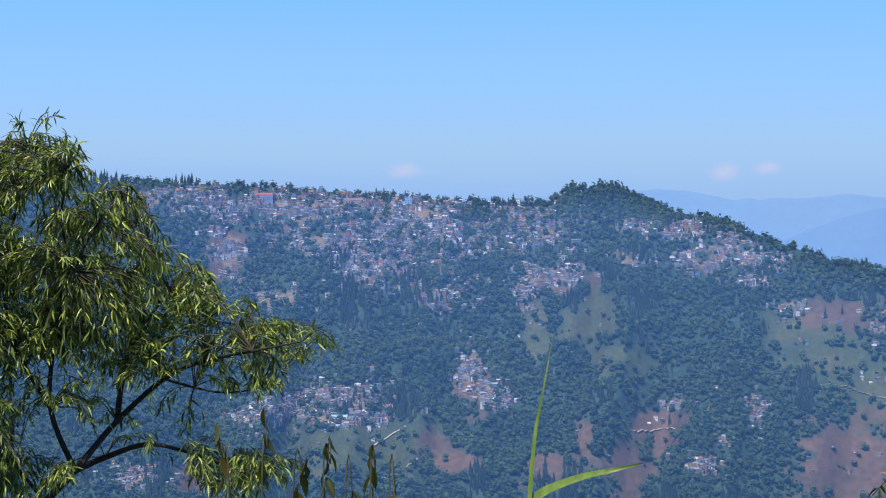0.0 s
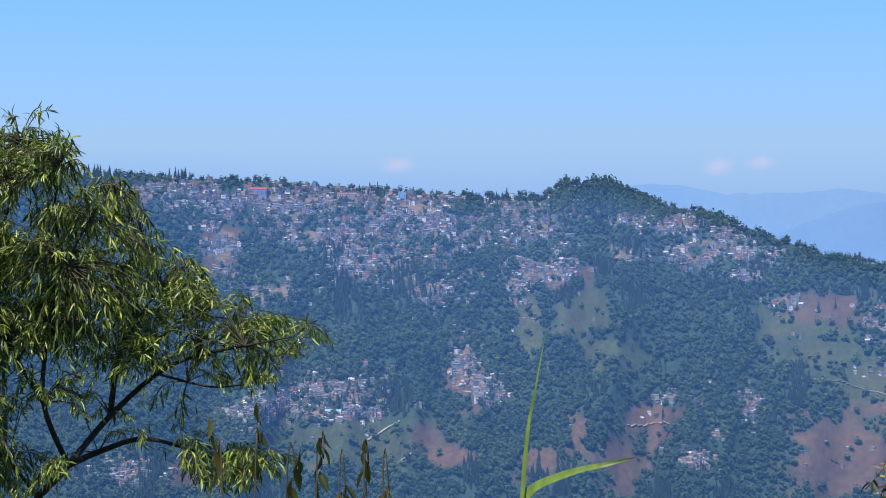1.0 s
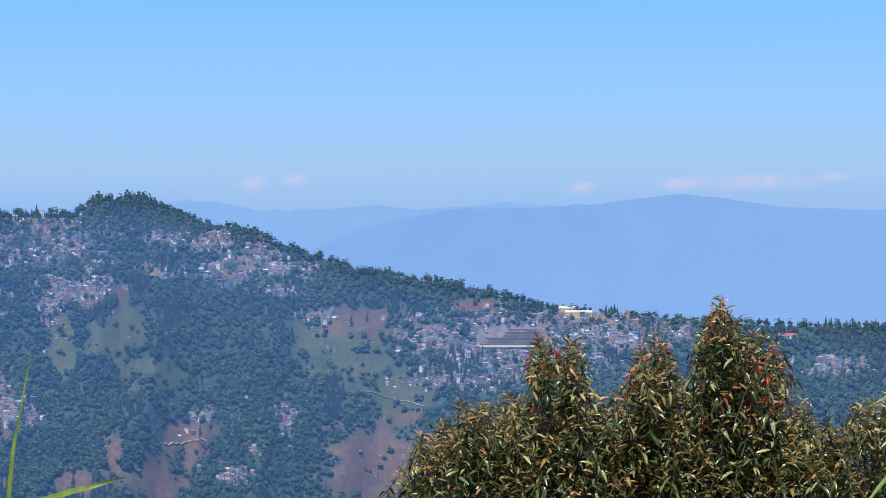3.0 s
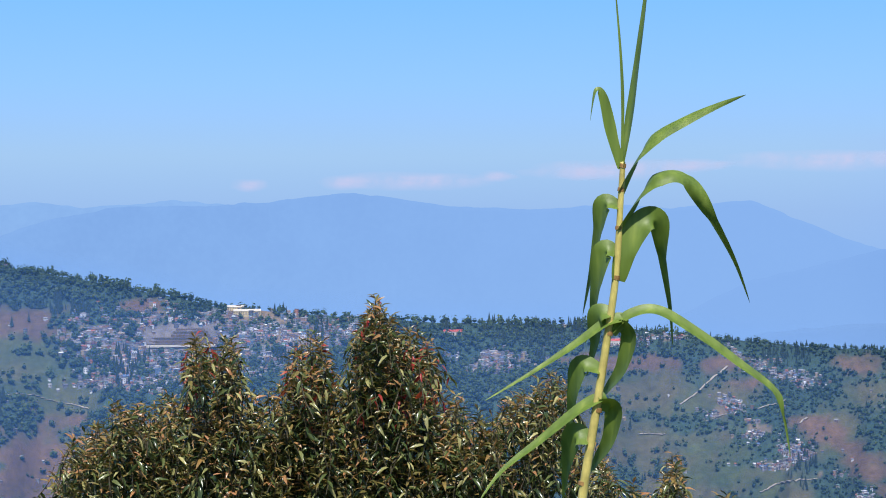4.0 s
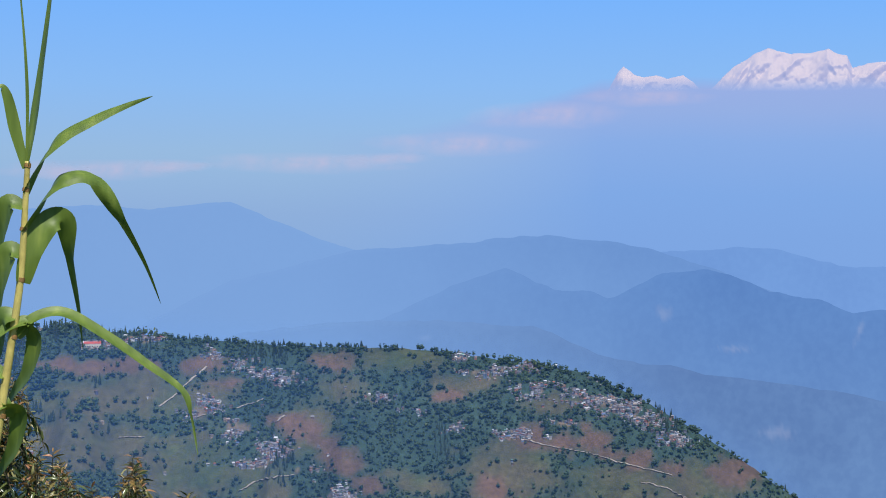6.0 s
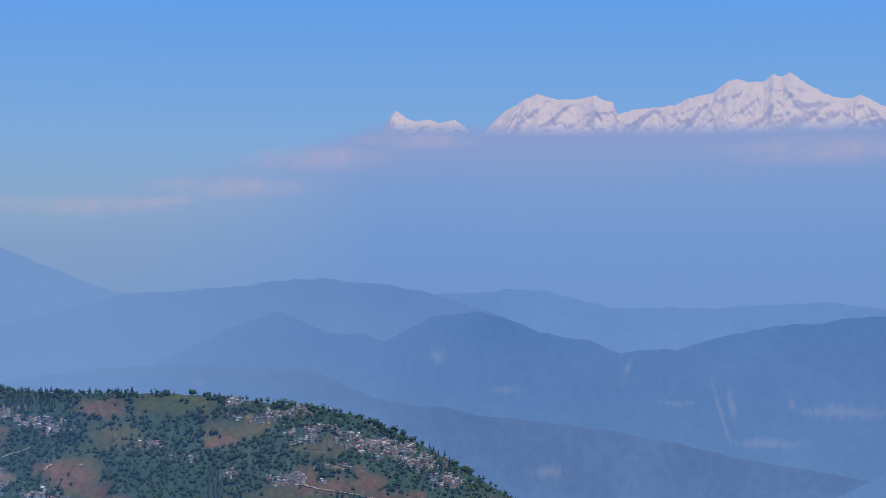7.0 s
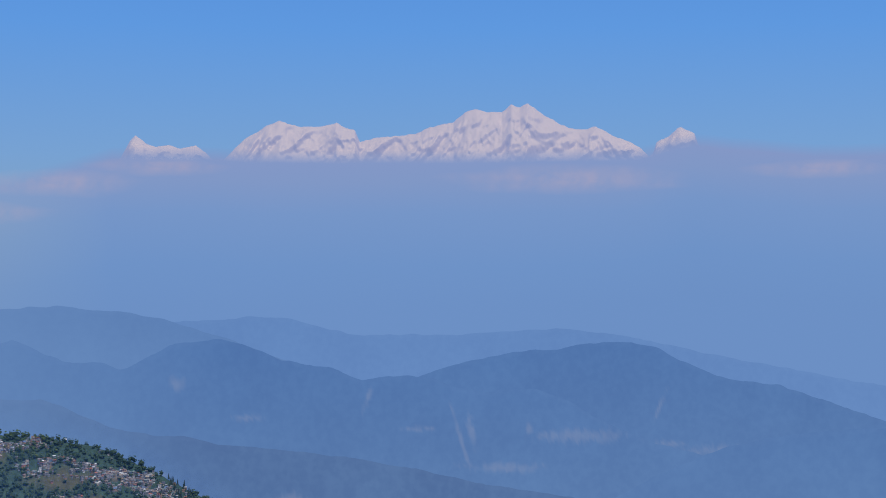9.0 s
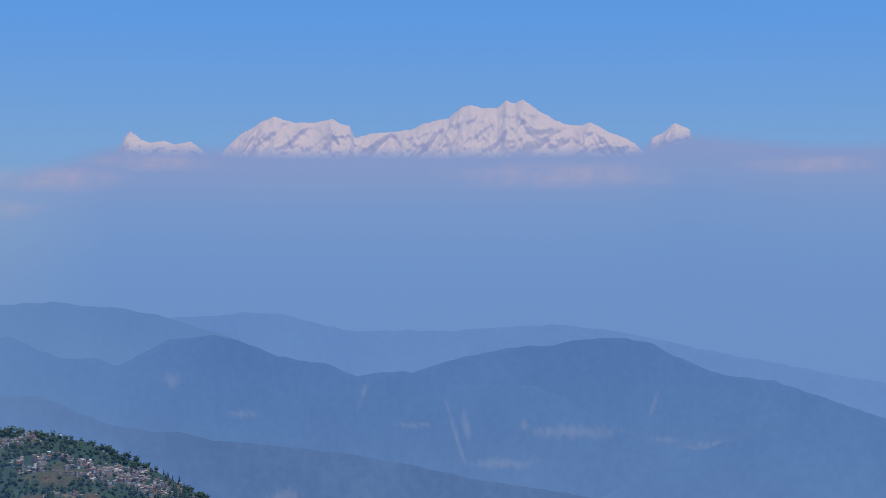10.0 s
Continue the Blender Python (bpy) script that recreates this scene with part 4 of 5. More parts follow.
CLOUD = cloud_material()
for az, el, ra, re in ((-1.35, 1.22, 0.75, 0.33), (9.65, 1.15, 0.65, 0.4), (11.1, 1.28, 0.6, 0.28), (24.3, 1.05, 0.9, 0.3), (21, 0.95, 0.7, 0.25), (26.5, 1.1, 3.2, 0.35), (29.5, 1.25, 0.8, 0.22), (32.5, 1.38, 1.0, 0.32), (33.5, 1.45, 3.6, 0.4),
                       (36.2, 1.6, 1.4, 0.25), (40.5, 1.75, 3.8, 0.42), (43.5, 1.9, 1.7, 0.25), (46, 2.4, 3.2, 0.45), (49, 3.4, 3.0, 0.5), (52.5, 4.0, 2.4, 0.35), (66.5, 3.6, 4.5, 0.55), (75, 3.9, 2.5, 0.35)):
    V, F, W = [(0, 0, 0)], [], [1.0]
    for ring in (0.35, 0.7, 1.0):
        for k in range(28):
            a = 2 * math.pi * k / 28
            s = ring * (0.75 + 0.5 * float(fbm(math.cos(a) * 1.7 + az, math.sin(a) * 1.7 + el, 3)))
            V.append((4360 * radians(ra) * s * math.cos(a), -30 * (1 - ring), 4360 * radians(re) * s * math.sin(a)))
            W.append(1.0 - ring ** 1.5 if ring < 1 else 0.0)
    for k in range(28):
        F.append((0, 1 + k, 1 + (k + 1) % 28))
        for q in (0, 1):
            b0 = 1 + 28 * q
            F.append((b0 + k, b0 + 28 + k, b0 + 28 + (k + 1) % 28, b0 + (k + 1) % 28))
    me = mesh_of("backdrop_cloud", V, F, CLOUD, True)
    at_edge = me.attributes.new("edge", "FLOAT", "POINT")
    at_edge.data.foreach_set("value", W)
    ob = tagged(new("backdrop_cloud", me), "small thin pinkish cloud low over the horizon", "cloud", kind="structure")
    ob.matrix_basis = Matrix.Translation(at(az, el, 4360)) @ Matrix.Rotation(radians(-az), 4, "Z")


# ---- plants at the garden's edge ----
def leaf_material(name, stops, joined=True, rough=0.42, glow=0.35):
    """Thin leaves: a waxy face and light let through."""
    m, nt, b = material(name, rough)
    b.inputs["Specular IOR Level"].default_value = 0.5
    c = ramp(nt, random_of(nt, joined), stops)
    vein = ramp(nt, noise_tex(nt, 60.0, 3), [(0.3, (0.8, 0.8, 0.8)), (0.7, (1.15, 1.15, 1.1))])
    c = mix(nt, 1.0, c, vein, "MULTIPLY")
    nt.links.new(c, b.inputs["Base Color"])
    tr, mx = nt.nodes.new("ShaderNodeBsdfTranslucent"), nt.nodes.new("ShaderNodeMixShader")
    nt.links.new(mix(nt, 1.0, c, (1.6, 1.5, 0.7), "MULTIPLY"), tr.inputs[0])
    mx.inputs[0].default_value = glow
    nt.links.new(b.outputs[0], mx.inputs[1])
    nt.links.new(tr.outputs[0], mx.inputs[2])
    nt.links.new(mx.outputs[0], nt.nodes["Material Output"].inputs[0])
    return m


BARK = plain("dark_bark", (0.035, 0.03, 0.028), 0.9, 0.4, 25.0)
TWIG = plain("green_twig", (0.09, 0.08, 0.05), 0.8, 0.3, 25.0)


def leaf_template(wide, droop, fold):
    """A pointed leaf along +y, one long, folded on its midrib and bowed down."""
    ys = (0.0, 0.22, 0.5, 0.78, 1.0)
    ws = (0.0, 0.75, 1.0, 0.6, 0.0)
    V, F = [], []
    for y, w in zip(ys, ws):
        z = -droop * y * y
        V += [(-w * wide / 2, y, z + fold * w * wide), (0, y, z), (w * wide / 2, y, z + fold * w * wide)]
    for k in range(4):
        a = 3 * k
        for s in (0, 1):
            F.append((a + s, a + s + 1, a + s + 4, a + s + 3))
    return np.array(V), F


def leaf_pose(p, way, size, rng):
    y = Vector(way).normalized()
    x = y.cross(Vector((rng.normal() * 0.5, rng.normal() * 0.5, 1))).normalized()
    z = x.cross(y)
    return Matrix(((x.x, y.x, z.x, p[0]), (x.y, y.y, z.y, p[1]), (x.z, y.z, z.z, p[2]), (0, 0, 0, 1))) @ Matrix.Diagonal((size, size, size, 1))


def foliage(thing, leaves, templates, mat, mat_one, singles, rng, label):
    """Joined leaves in one part; some of the outer ones are parts of their own."""
    pick = set(rng.permutation(len(leaves))[:singles].tolist())
    V, F, n = [], [], 0
    shared = []
    for v, f in templates:
        shared.append(mesh_of("leaf", v, f, mat_one, True))
    crown = None
    own = []
    for k, m in enumerate(leaves):
        q = int(rng.randint(len(templates)))
        if k in pick:
            own.append((shared[q], m))
            continue
        v, f = templates[q]
        a = np.array(m)
        V.append(v @ a[:3, :3].T + a[:3, 3])
        F += [tuple(i + n for i in g) for g in f]
        n += len(v)
    crown = part("crown", mesh_of("crown", np.concatenate(V), F, mat, True), mat, thing, label)
    crown["kind"] = "stuff"
    for me, m in own:
        ob = new("leaf", me)
        ob.parent = crown
        ob.matrix_basis = m


def limb(points, r0, r1, sides=6):
    """A bent, tapering limb through the points."""
    bm = bmesh.new()
    pts = [Vector(p) for p in points]
    dense = []
    for i in range(len(pts) - 1):
        a, b = pts[max(i - 1, 0)], pts[min(i + 2, len(pts) - 1)]
        for k in range(5):
            t = k / 5
            p, q = pts[i], pts[i + 1]
            dense.append(0.5 * ((2 * p) + (q - a) * t + (2 * a - 5 * p + 4 * q - b) * t * t + (3 * p - a - 3 * q + b) * t ** 3))
    dense.append(pts[-1])
    rings = []
    for i, p in enumerate(dense):
        d = (dense[min(i + 1, len(dense) - 1)] - dense[max(i - 1, 0)]).normalized()
        u = d.cross(Vector((0.3, 0.2, 1))).normalized()
        w = d.cross(u)
        r = r0 + (r1 - r0) * i / (len(dense) - 1)
        rings.append([bm.verts.new(p + (u * math.cos(2 * math.pi * k / sides) + w * math.sin(2 * math.pi * k / sides)) * r) for k in range(sides)])
    for a, b in zip(rings, rings[1:]):
        for k in range(sides):
            bm.faces.new((a[k], a[(k + 1) % sides], b[(k + 1) % sides], b[k]))
    bm.faces.new(rings[-1])
    for f in bm.faces:
        f.smooth = True
    return bm


def join_into(bm, other):
    """Adds another limb to a bmesh."""
    me = bpy.data.meshes.new("tmp")
    other.to_mesh(me)
    other.free()
    bm.from_mesh(me)
    bpy.data.meshes.remove(me)


def sight(h, az, el, dist):
    """The place seen at a heading and height angle, dist metres from where the camera stands when turned to heading h."""
    s = Vector((ARM * math.sin(radians(h)), ARM * math.cos(radians(h)), EYE_Z))
    a, e = radians(az), radians(el)
    return s + Vector((math.sin(a) * math.cos(e), math.cos(a) * math.cos(e), math.sin(e))) * dist


TREE_LUMPS = [
    (-14.08, -1.04, 2.55, 3.72, 1), (-12.24, -2.97, 3.53, 2.45, 1), (-8.84, -4.26, 2.94, 1.5, 1),
    (-5.6, -4.8, 1.75, 0.75, 1.1), (-13.37, -5.42, 2.74, 1.5, 0.7), (-6.5, -6.1, 1.2, 0.5, 0.9),
    (-6.93, -9.15, 1.96, 0.8, 1.3), (-14.2, -9.2, 1.6, 0.9, 1), (-12.68, 1.24, 0.74, 0.78, 1),
    (-14.25, 1.5, 1.08, 0.62, 1), (-10.95, 0.1, 0.75, 0.75, 1.3), (-8.7, -8.3, 0.7, 0.7, 0.5),
    (-9.4, -2.61, 1.37, 1.2, 0.9), (-15.9, -4.43, 1.6, 5.88, 1), (-10.76, -7.58, 1.57, 0.98, 0.15),
    (-8.45, -3.01, 0.78, 0.69, 1), (-19, -3, 3.5, 6, 0.5),
]
SHRUB_LUMPS = [
    (25.6, -4.95, 0.95, 1.8, 1.4), (25.5, -3.5, 0.2, 0.7, 1.5), (26.83, -5.25, 0.75, 1.35, 1.3), (23.21, -5.4, 0.85, 1.2, 1.3),
    (19.39, -4.95, 0.4, 0.95, 1.5), (20.47, -5.2, 0.46, 0.85, 1.5), (21.63, -7.68, 2.94, 1.76, 1),
    (24.96, -8.09, 3.72, 1.96, 1), (18.49, -7.74, 2.15, 1.66, 1), (16.74, -7.99, 1.5, 1.6, 1),
    (15.18, -8.82, 0.71, 1.1, 0.8), (27.89, -8.08, 1.96, 1.86, 1), (30.6, -7.86, 1.57, 1.7, 1),
    (31.6, -6.6, 0.7, 1.35, 1.0), (22.99, -9.6, 8.42, 1.18, 1), (32.96, -9.0, 0.9, 0.95, 0.9),
    (35.76, -9.1, 0.4, 0.88, 0.8), (34.5, -9.75, 0.59, 0.35, 0.9), (37.53, -9.9, 0.27, 0.2, 0.8),
]


def willow_tree():
    rng = np.random.RandomState(31)
    D = 10.0
    thing = new("tree")
    foot = sight(0, -16.5, -10, D)
    foot.z = float(land(-16.5, D)) - 0.3
    fork = sight(0, -13.6, -9.9, D)
    part("trunk", limb([foot, foot.lerp(fork, 0.55) + Vector((0.15, 0.1, 0)), fork], 0.055, 0.026, 8), BARK, thing)
    ways = [
        [(-13.6, -9.9), (-12.6, -8.9), (-11.2, -7.3), (-9.6, -5.9), (-8.2, -5.3), (-6.6, -5.0), (-5.0, -4.7)],
        [(-12.6, -8.9), (-11.6, -8.5), (-10.2, -8.1), (-8.8, -8.4), (-7.4, -8.9), (-6.2, -9.1)],
        [(-11.2, -7.3), (-10.9, -5.4), (-10.2, -4.0), (-9.4, -2.9), (-8.6, -2.3)],
        [(-12.6, -8.9), (-13.4, -6.8), (-13.2, -4.4), (-12.6, -2.2), (-11.8, -0.6), (-11.0, 0.5)],
        [(-13.4, -6.8), (-14.6, -4.5), (-14.9, -1.8), (-14.2, 0.6), (-14.1, 2.0)],
        [(-13.2, -4.4), (-12.2, -3.4), (-10.9, -2.6), (-9.9, -2.0)],
        [(-13.6, -9.9), (-14.6, -8.6), (-15.6, -7.2), (-16.4, -4)],
        [(-9.6, -5.9), (-8.6, -6.2), (-7.6, -6.4), (-6.4, -6.3)],
        [(-10.9, -5.4), (-9.4, -4.6), (-8.0, -4.0), (-6.6, -4.2)],
        [(-12.6, -2.2), (-13.0, -0.4), (-12.7, 1.2)],
    ]
    nodes = []
    for w, way in enumerate(ways):
        r = 0.021 * (0.85 ** w) + 0.004
        pts = []
        for k, (a, e) in enumerate(way):
            pts.append(sight(0, a, e, D + (0 if k == 0 else rng.uniform(-0.25, 0.25)) + (w % 3 - 1) * 0.12 * k))
        part("branch", limb(pts, r, 0.004), BARK, thing)
        nodes += pts[1:]
    twigs, leaves = bmesh.new(), []
    for a, e, ra, re, dens in TREE_LUMPS:
        for _ in range(int(ra * re * dens * 56) + 4):
            q, th = math.sqrt(rng.rand()) * rng.uniform(0.82, 1.2), rng.uniform(0, 6.283)
            tip = sight(0, a + q * ra * math.cos(th), e + q * re * math.sin(th), D + rng.uniform(-0.75, 0.75))
            root = min(nodes, key=lambda n: (n - tip).length)
            if (root - tip).length > 0.5:
                root = tip + (root - tip).normalized() * rng.uniform(0.25, 0.5)
            mid = root.lerp(tip, 0.55) + Vector((0, 0, 0.05))
            if rng.rand() < 0.55:
                join_into(twigs, limb([root, mid, tip], 0.0045, 0.002, 3))
            out = (tip - root).normalized()
            for k in range(int(rng.randint(8, 14))):
                at_ = mid.lerp(tip, rng.uniform(-0.2, 1.0))
                way = Vector((rng.normal() * 0.55, rng.normal() * 0.55, -0.65 + rng.normal() * 0.4)) + out * 0.6
                leaves.append(leaf_pose(at_, way, rng.uniform(0.05, 0.092), rng))
    part("branchwork", twigs, TWIG, thing)["kind"] = "stuff"
    stops = [(0, (0.026, 0.048, 0.012)), (0.4, (0.075, 0.115, 0.024)), (0.7, (0.19, 0.25, 0.042)), (1, (0.46, 0.5, 0.08))]
    foliage(thing, leaves, [leaf_template(0.14, 0.12, 0.25), leaf_template(0.17, 0.3, 0.3), leaf_template(0.12, 0.02, 0.15)],
            leaf_material("willow_leaves", stops, True, 0.36, 0.18), leaf_material("willow_leaf", stops, False, 0.36, 0.18), 260, rng, "narrow drooping olive-green leaves")
    tagged(thing, "broad tree with narrow drooping olive-green leaves and dark limbs", "tree")


def bronze_shrub():
    rng = np.random.RandomState(41)
    D = 14.0
    thing = new("tree")
    foot = sight(22.7, 24, -9, D)
    foot.z = float(land(24, D)) - 0.3
    crotch = Vector((foot.x, foot.y, foot.z + 1.2))
    part("trunk", limb([foot, crotch], 0.16, 0.12, 8), BARK, thing)
    twigs, green, young, red = bmesh.new(), [], [], []
    for a, e, ra, re, dens in SHRUB_LUMPS:
        c = sight(22.7, a, e - re * 0.6, D)
        part("branch", limb([crotch, crotch.lerp(c, 0.6) + Vector((0, 0, -0.25)), c], 0.05, 0.008), BARK, thing)
        for _ in range(int(ra * re * dens * 56) + 16):
            q, th = math.sqrt(rng.rand()), rng.uniform(0, 6.283)
            up = q * math.sin(th)
            tip = sight(22.7, a + q * ra * math.cos(th) * (1 - 0.3 * max(0, up)), e + re * up + min(0.3, abs(rng.normal()) * 0.14) - 0.08, D + rng.uniform(-0.9, 0.9))
            root = tip + Vector((rng.normal() * 0.08, rng.normal() * 0.08, -rng.uniform(0.22, 0.4)))
            join_into(twigs, limb([root, root.lerp(tip, 0.5) + Vector((rng.normal() * 0.02, 0, 0)), tip], 0.006, 0.003, 3))
            n = int(rng.randint(10, 17))
            ruddy = rng.rand() < 0.15
            for k in range(n):
                s = k / (n - 1)
                th2 = 2.4 * k + rng.uniform(-0.4, 0.4)
                lift = -0.75 + 1.9 * s + rng.normal() * 0.25
                way = Vector((math.cos(th2), math.sin(th2), lift))
                (red if ruddy and rng.rand() < 0.45 else young if s > 0.42 and rng.rand() < 0.75 else green).append(
                    leaf_pose(root.lerp(tip, 0.15 + 0.85 * s), way if not ruddy else way - Vector((0, 0, 0.8)), rng.uniform(0.085, 0.14) * (1 - 0.35 * s), rng))
    part("branchwork", twigs, TWIG, thing)["kind"] = "stuff"
    stops = [(0, (0.025, 0.045, 0.016)), (0.4, (0.065, 0.095, 0.028)), (0.75, (0.15, 0.175, 0.06)), (1, (0.44, 0.4, 0.17))]
    forms = [leaf_template(0.26, 0.4, 0.3), leaf_template(0.3, 0.65, 0.35), leaf_template(0.23, 0.25, 0.2)]
    foliage(thing, green, forms, leaf_material("shrub_leaves", stops, rough=0.26, glow=0.1), leaf_material("shrub_leaf", stops, False, 0.26, 0.1), 200, rng, "glossy dark green leaves")
    ystops = [(0, (0.12, 0.115, 0.035)), (0.45, (0.22, 0.18, 0.055)), (0.75, (0.34, 0.2, 0.07)), (1, (0.5, 0.24, 0.12))]
    foliage(thing, young, forms, leaf_material("young_leaves", ystops, rough=0.3, glow=0.15), leaf_material("young_leaf", ystops, False, 0.3, 0.15), 90, rng, "bronze young leaves at the twig tips")
    rstops = [(0, (0.35, 0.03, 0.03)), (1, (0.55, 0.09, 0.06))]
    RED = leaf_material("red_old_leaf", rstops, False)
    shared = [mesh_of("leaf", v, f, RED, True) for v, f in forms]
    for m in red[:300]:
        ob = new("leaf", shared[int(rng.randint(3))])
        ob.parent = thing
        ob.matrix_basis = m
        tagged(ob, "hanging bright red old leaf")
    tagged(thing, "bushy evergreen tree with bronze tips and some red leaves", "tree")


# ---- giant reed ----
REED_D = 3.7
REED_O = sight(32.0, 33.23, -1.36, REED_D)
_f = (REED_O - sight(32.0, 0, 0, 0)).normalized()
REED_X = _f.cross(Vector((0, 0, 1))).normalized()
REED_Z = REED_X.cross(_f)


def reed_point(u, v, w=0.0):
    return REED_O + REED_X * u + REED_Z * v - _f * w


def spline(pts, n):
    out = []
    for i in range(len(pts) - 1):
        a, p, q, b = pts[max(i - 1, 0)], pts[i], pts[i + 1], pts[min(i + 2, len(pts) - 1)]
        for k in range(n):
            t = k / n
            out.append(0.5 * ((2 * p) + (q - a) * t + (2 * a - 5 * p + 4 * q - b) * t * t + (3 * p - a - 3 * q + b) * t ** 3))
    return out + [pts[-1]]


def blade(pts, width, turns, view, peak=0.3):
    """A long grass blade with a sunk midrib; turns: how far its face is turned about its length, in degrees, point by point."""
    dense = spline([Vector(p) for p in pts], 8)
    bm = bmesh.new()
    rows, n = [], len(dense) - 1
    for i, p in enumerate(dense):
        s = i / n
        d = (dense[min(i + 1, n)] - dense[max(i - 1, 0)]).normalized()
        side = d.cross(view).normalized()
        nor = side.cross(d)
        t = radians(float(np.interp(s, np.linspace(0, 1, len(turns)), turns)))
        side, nor = side * math.cos(t) + nor * math.sin(t), nor * math.cos(t) - side * math.sin(t)
        w = width * (0.55 + 0.45 * min(1, s / peak)) * (1 - max(0, (s - peak) / (1 - peak)) ** 1.2) * 0.5 + 0.0004
        rows.append([bm.verts.new(p + side * x * w + nor * z * w) for x, z in ((-1, 0.22), (-0.5, 0.1), (0, -0.05), (0.5, 0.1), (1, 0.22))])
    for a, b in zip(rows, rows[1:]):
        for k in range(4):
            bm.faces.new((a[k], a[k + 1], b[k + 1], b[k])).smooth = True
    return bm


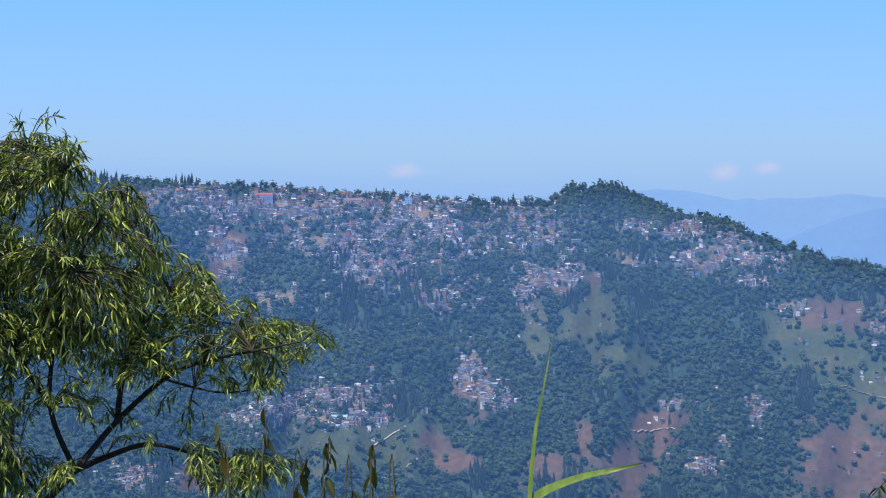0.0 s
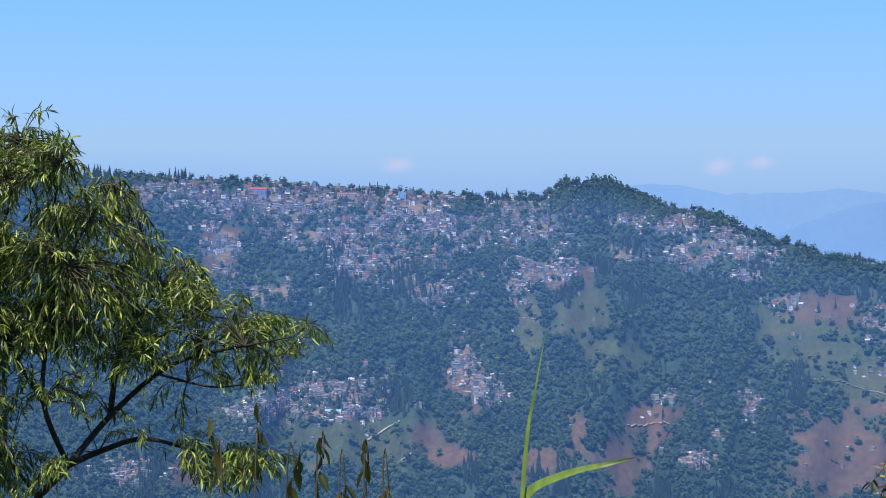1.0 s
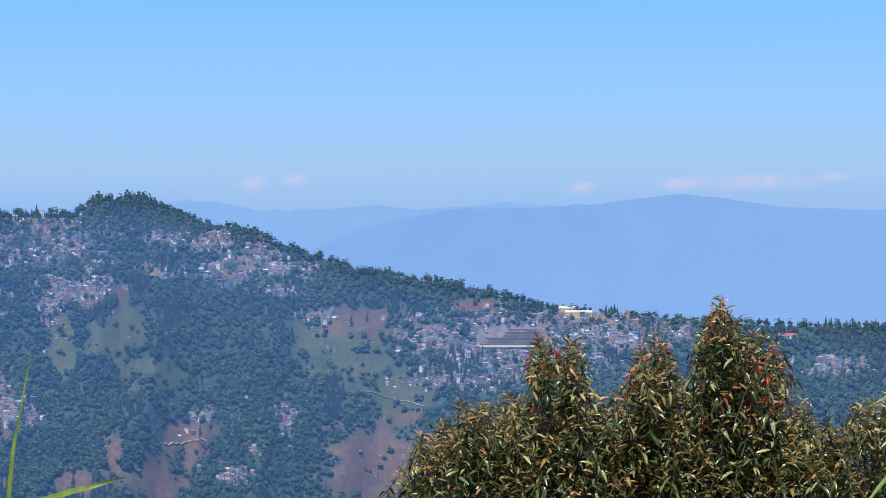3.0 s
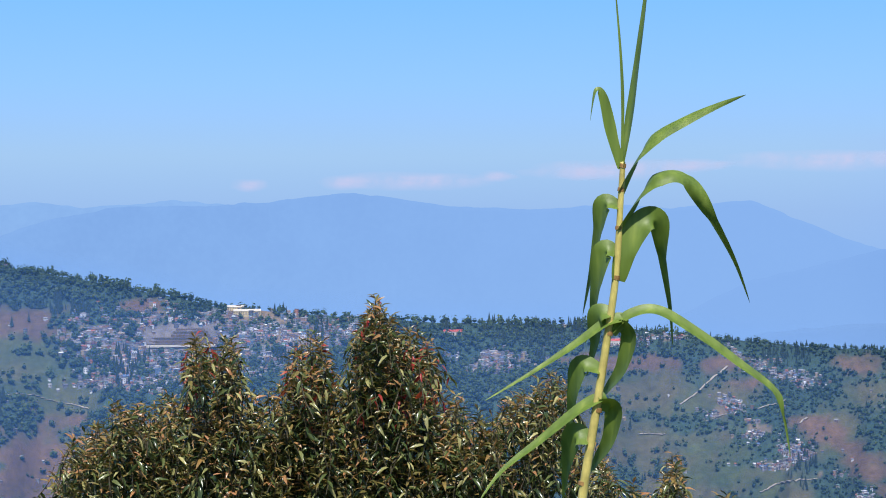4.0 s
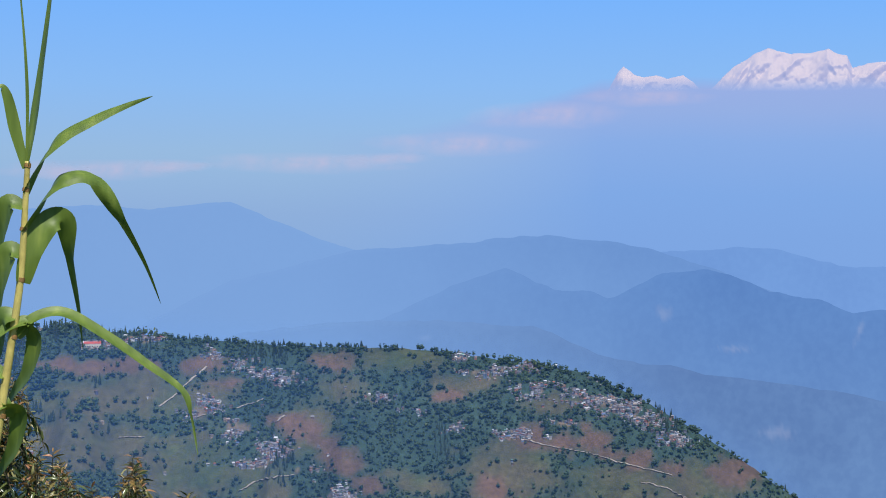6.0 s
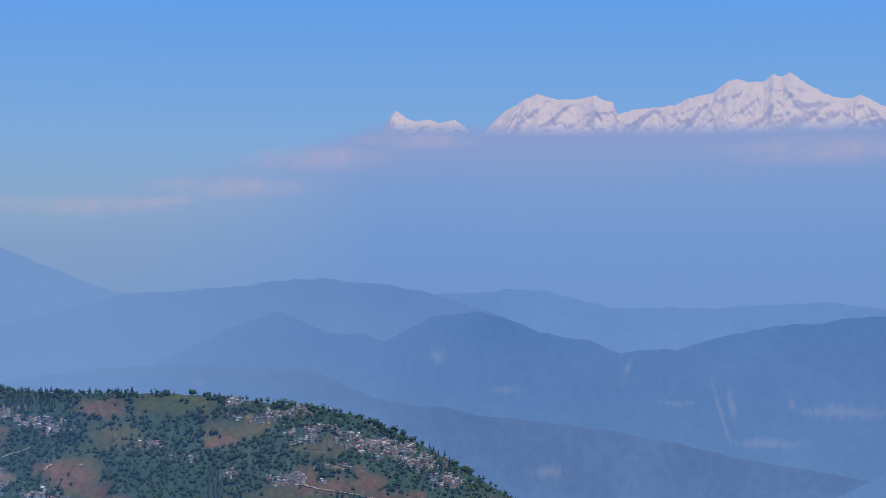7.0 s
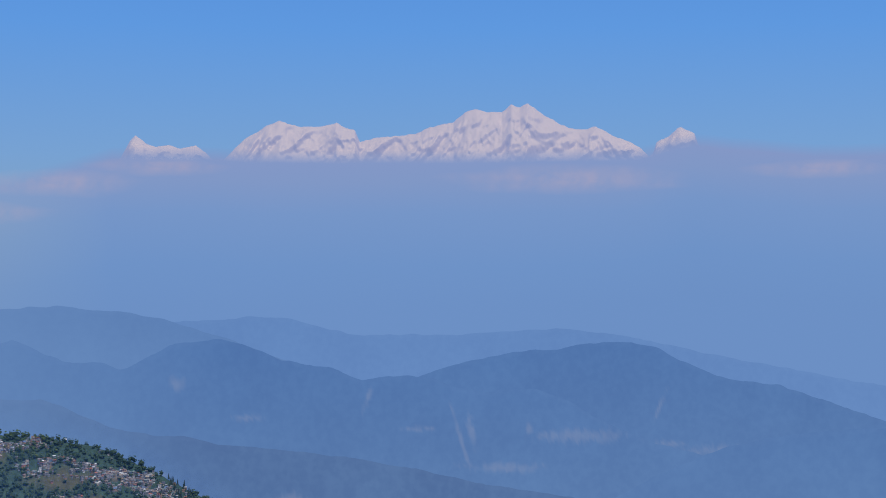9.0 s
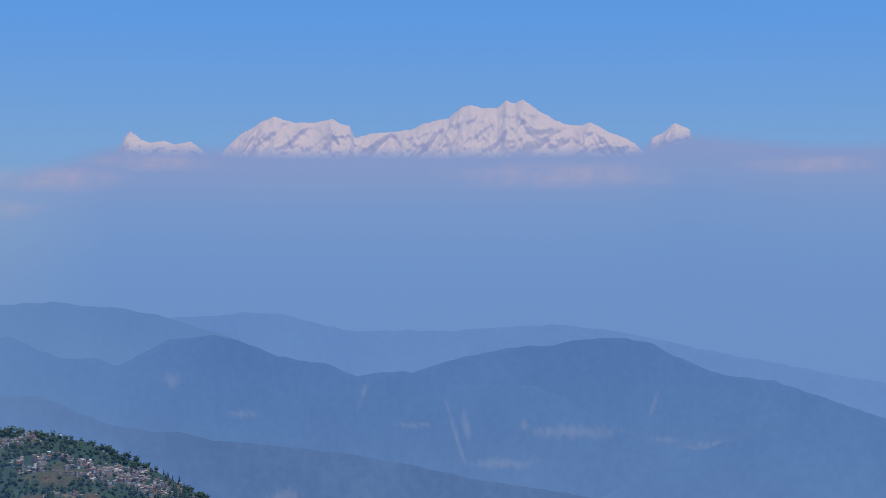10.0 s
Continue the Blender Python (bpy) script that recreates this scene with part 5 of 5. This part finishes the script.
def giant_reed():
    m, nt, b = material("reed_blade", 0.5)
    b.inputs["Specular IOR Level"].default_value = 0.5
    tc = nt.nodes.new("ShaderNodeTexCoord")
    mp = nt.nodes.new("ShaderNodeMapping")
    mp.inputs["Scale"].default_value = (14, 14, 2.5)
    ns = nt.nodes.new("ShaderNodeTexNoise")
    ns.inputs["Scale"].default_value = 3
    nt.links.new(tc.outputs["Object"], mp.inputs[0])
    nt.links.new(mp.outputs[0], ns.inputs["Vector"])
    c = ramp(nt, ns.outputs["Fac"], [(0.3, (0.1, 0.165, 0.022)), (0.6, (0.165, 0.245, 0.036)), (0.85, (0.29, 0.36, 0.065))])
    nt.links.new(c, b.inputs["Base Color"])
    tr, mx = nt.nodes.new("ShaderNodeBsdfTranslucent"), nt.nodes.new("ShaderNodeMixShader")
    nt.links.new(mix(nt, 1.0, c, (1.5, 1.4, 0.6), "MULTIPLY"), tr.inputs[0])
    mx.inputs[0].default_value = 0.1
    nt.links.new(b.outputs[0], mx.inputs[1])
    nt.links.new(tr.outputs[0], mx.inputs[2])
    nt.links.new(mx.outputs[0], nt.nodes["Material Output"].inputs[0])
    BLADE = m
    CANE = plain("reed_cane", (0.62, 0.52, 0.16), 0.4, 0.25, 30.0)
    NODE = plain("cane_node", (0.3, 0.17, 0.06), 0.6, 0.3, 80.0)
    thing = new("giant_reed")
    low = reed_point(-0.14, -1.0)
    foot = Vector((low.x - 0.05, low.y, float(land(33, REED_D + ARM)) - 0.05))
    stem = [foot, low, reed_point(-0.087, -0.558), reed_point(-0.059, -0.378), reed_point(-0.032, -0.201), reed_point(-0.011, -0.049), reed_point(0, 0.128), reed_point(0.004, 0.2)]
    part("cane", limb(stem, 0.0125, 0.006, 10), CANE, thing, "smooth yellow-green cane")
    for u, v in ((-0.085, -0.517), (-0.052, -0.353), (-0.027, -0.182), (-0.011, -0.058), (-0.005, 0.052), (0.0, 0.138), (0.004, 0.191)):
        r = 0.0112 - 0.0045 * (v + 0.55)
        bm = limb([reed_point(u - 0.0008, v - 0.004), reed_point(u, v), reed_point(u + 0.0005, v + 0.005)], r, r * 0.92, 10)
        part("node", bm, NODE, thing, "brown ring at a joint of the cane")
    blades = [
        ([(0.001, 0.19), (0.019, 0.286), (0.037, 0.419), (0.054, 0.558), (0.064, 0.66)], 0.034, [50, 58, 62, 55, 30], 0.01),
        ([(0.001, 0.19), (0.004, 0.317), (0.0, 0.431), (-0.01, 0.558), (-0.014, 0.608)], 0.007, [0, 0], -0.01),
        ([(0.0, 0.185), (-0.021, 0.26), (-0.04, 0.343), (-0.056, 0.357), (-0.068, 0.29)], 0.028, [-15, -20, -20, -50, -70], 0.02),
        ([(-0.002, 0.13), (0.027, 0.191), (0.073, 0.252), (0.143, 0.292), (0.206, 0.32), (0.272, 0.344)], 0.044, [-55, -80, -130, -140, -155, -205], 0.03),
        ([(-0.004, 0.045), (0.032, 0.109), (0.08, 0.163), (0.145, 0.163), (0.204, 0.071), (0.257, -0.024), (0.297, -0.118)], 0.042, [-55, -82, -130, -130, -235, -240, -235], -0.16),
        ([(-0.008, -0.064), (0.011, 0.001), (0.048, 0.064), (0.083, 0.067), (0.095, -0.011), (0.113, -0.125), (0.121, -0.22)], 0.05, [-30, 10, 25, 0, -60, -62, -60], -0.16),
        ([(-0.005, 0.1), (-0.037, 0.107), (-0.049, 0.046), (-0.066, -0.049), (-0.087, -0.148)], 0.04, [-50, -30, -58, -60, -55], -0.16),
        ([(-0.012, -0.005), (-0.037, 0.001), (-0.053, -0.075), (-0.064, -0.15), (-0.081, -0.214)], 0.046, [-50, -30, -58, -60, -55], -0.16),
        ([(-0.02, -0.182), (0.006, -0.15), (-0.032, -0.158), (-0.097, -0.204), (-0.186, -0.262), (-0.3, -0.33)], 0.034, [-10, -50, -50, -45, -40, -30], 0.05),
        ([(-0.022, -0.176), (0.019, -0.14), (0.082, -0.132), (0.175, -0.186), (0.257, -0.245), (0.335, -0.305), (0.355, -0.359), (0.368, -0.448)], 0.034, [30, 40, 52, 48, 42, 38, -60, 10], 0.03),
        ([(0.0, -0.158), (0.021, -0.188), (0.004, -0.258), (-0.028, -0.309), (-0.056, -0.353)], 0.044, [-40, -50, -52, -50, -45], -0.16),
        ([(-0.052, -0.34), (-0.044, -0.325), (-0.097, -0.355), (-0.18, -0.422), (-0.262, -0.486), (-0.315, -0.555)], 0.034, [-10, -45, -48, -45, -40, -30], 0.06),
        ([(-0.05, -0.34), (-0.014, -0.346), (-0.024, -0.416), (-0.053, -0.473), (-0.078, -0.52)], 0.046, [-35, -45, -48, -45, -40], -0.16),
        ([(-0.045, -0.265), (-0.087, -0.254), (-0.105, -0.315), (-0.115, -0.391), (-0.142, -0.517)], 0.042, [-50, -30, -52, -50, -45], -0.16),
        ([(-0.07, -0.42), (-0.104, -0.414), (-0.12, -0.479), (-0.133, -0.58)], 0.05, [-45, -30, -48, -45], -0.16),
        ([(-0.022, -0.136), (-0.052, -0.145), (-0.059, -0.214), (-0.078, -0.29)], 0.045, [-45, -40, -55, -50], -0.16),
    ]
    for pts, w, turns, off in blades:
        n = len(pts) - 1
        part("blade", blade([reed_point(u, v, off * (k / n) ** 3) for k, (u, v) in enumerate(pts)], w * (1.22 if off < -0.1 else 0.98), turns, -_f), BLADE, thing)
    tagged(thing, "tall giant reed with a yellow cane and arching green blades", "reed")
    # a young shoot nearer the tree
    shoot = new("young_reed")
    v0 = Vector((0, -1, 0))
    base = sight(0, 2.95, -10.9, 5.0)
    root = Vector((base.x, base.y, float(land(3, 5.5)) - 0.05))
    part("cane", limb([root, base], 0.008, 0.005, 8), CANE, shoot)
    part("blade", blade([base, sight(0, 3.17, -8.1, 5.0), sight(0, 3.45, -6.5, 5.0), sight(0, 3.8, -4.55, 5.0)], 0.014, [30, 20], v0, 0.1), BLADE, shoot)
    part("blade", blade([base, sight(0, 3.3, -10.0, 5.0), sight(0, 4.62, -9.4, 4.95), sight(0, 5.8, -9.1, 4.9), sight(0, 7.0, -8.8, 4.9)], 0.034, [20, 55, 50, -30], v0, 0.3), BLADE, shoot)
    tagged(shoot, "young reed shoot with two bright green blades", "reed")


def weed_stems():
    """Thin dry stems with hanging oval leaves beside the tree."""
    rng = np.random.RandomState(51)
    LEAF = leaf_material("weed_leaf", [(0, (0.04, 0.055, 0.012)), (0.6, (0.09, 0.1, 0.025)), (1, (0.25, 0.16, 0.05))], False)
    forms = [mesh_of("leaf", *leaf_template(0.3, 0.25, 0.3), LEAF, True), mesh_of("leaf", *leaf_template(0.38, 0.1, 0.4), LEAF, True)]
    for az, top, n, bend in ((-3.95, -7.85, 7, 0.25), (-2.45, -8.2, 5, 0.1), (-4.75, -8.6, 5, 0.5), (-3.2, -9.8, 6, 0.2), (-1.7, -9.75, 6, 0.2), (-7.9, -7.4, 4, -0.5), (-6.2, -6.9, 3, 0.1)):
        thing = new("weed")
        tip = sight(0, az, top, 9.0)
        foot = sight(0, az - bend * 2, -12, 9.0)
        foot.z = float(land(az, 9.5)) - 0.05
        low = sight(0, az - bend, -10.6, 9.0)
        part("stem", limb([foot, low, low.lerp(tip, 0.6) + Vector((0.02, 0, 0.01)), tip], 0.006, 0.0025, 5), TWIG, thing)
        for k in range(n):
            p = low.lerp(tip, 0.25 + 0.75 * (k + 1) / n)
            way = Vector((rng.normal() * 0.35, rng.normal() * 0.3, -1))
            ob = new("leaf", forms[k % 2])
            ob.parent = thing
            ob.matrix_basis = leaf_pose(p, way, rng.uniform(0.1, 0.16), rng)
        tagged(thing, "thin weed stem with hanging yellow-green leaves", "weed", "weeds beside the tree")


willow_tree()
bronze_shrub()
giant_reed()
weed_stems()
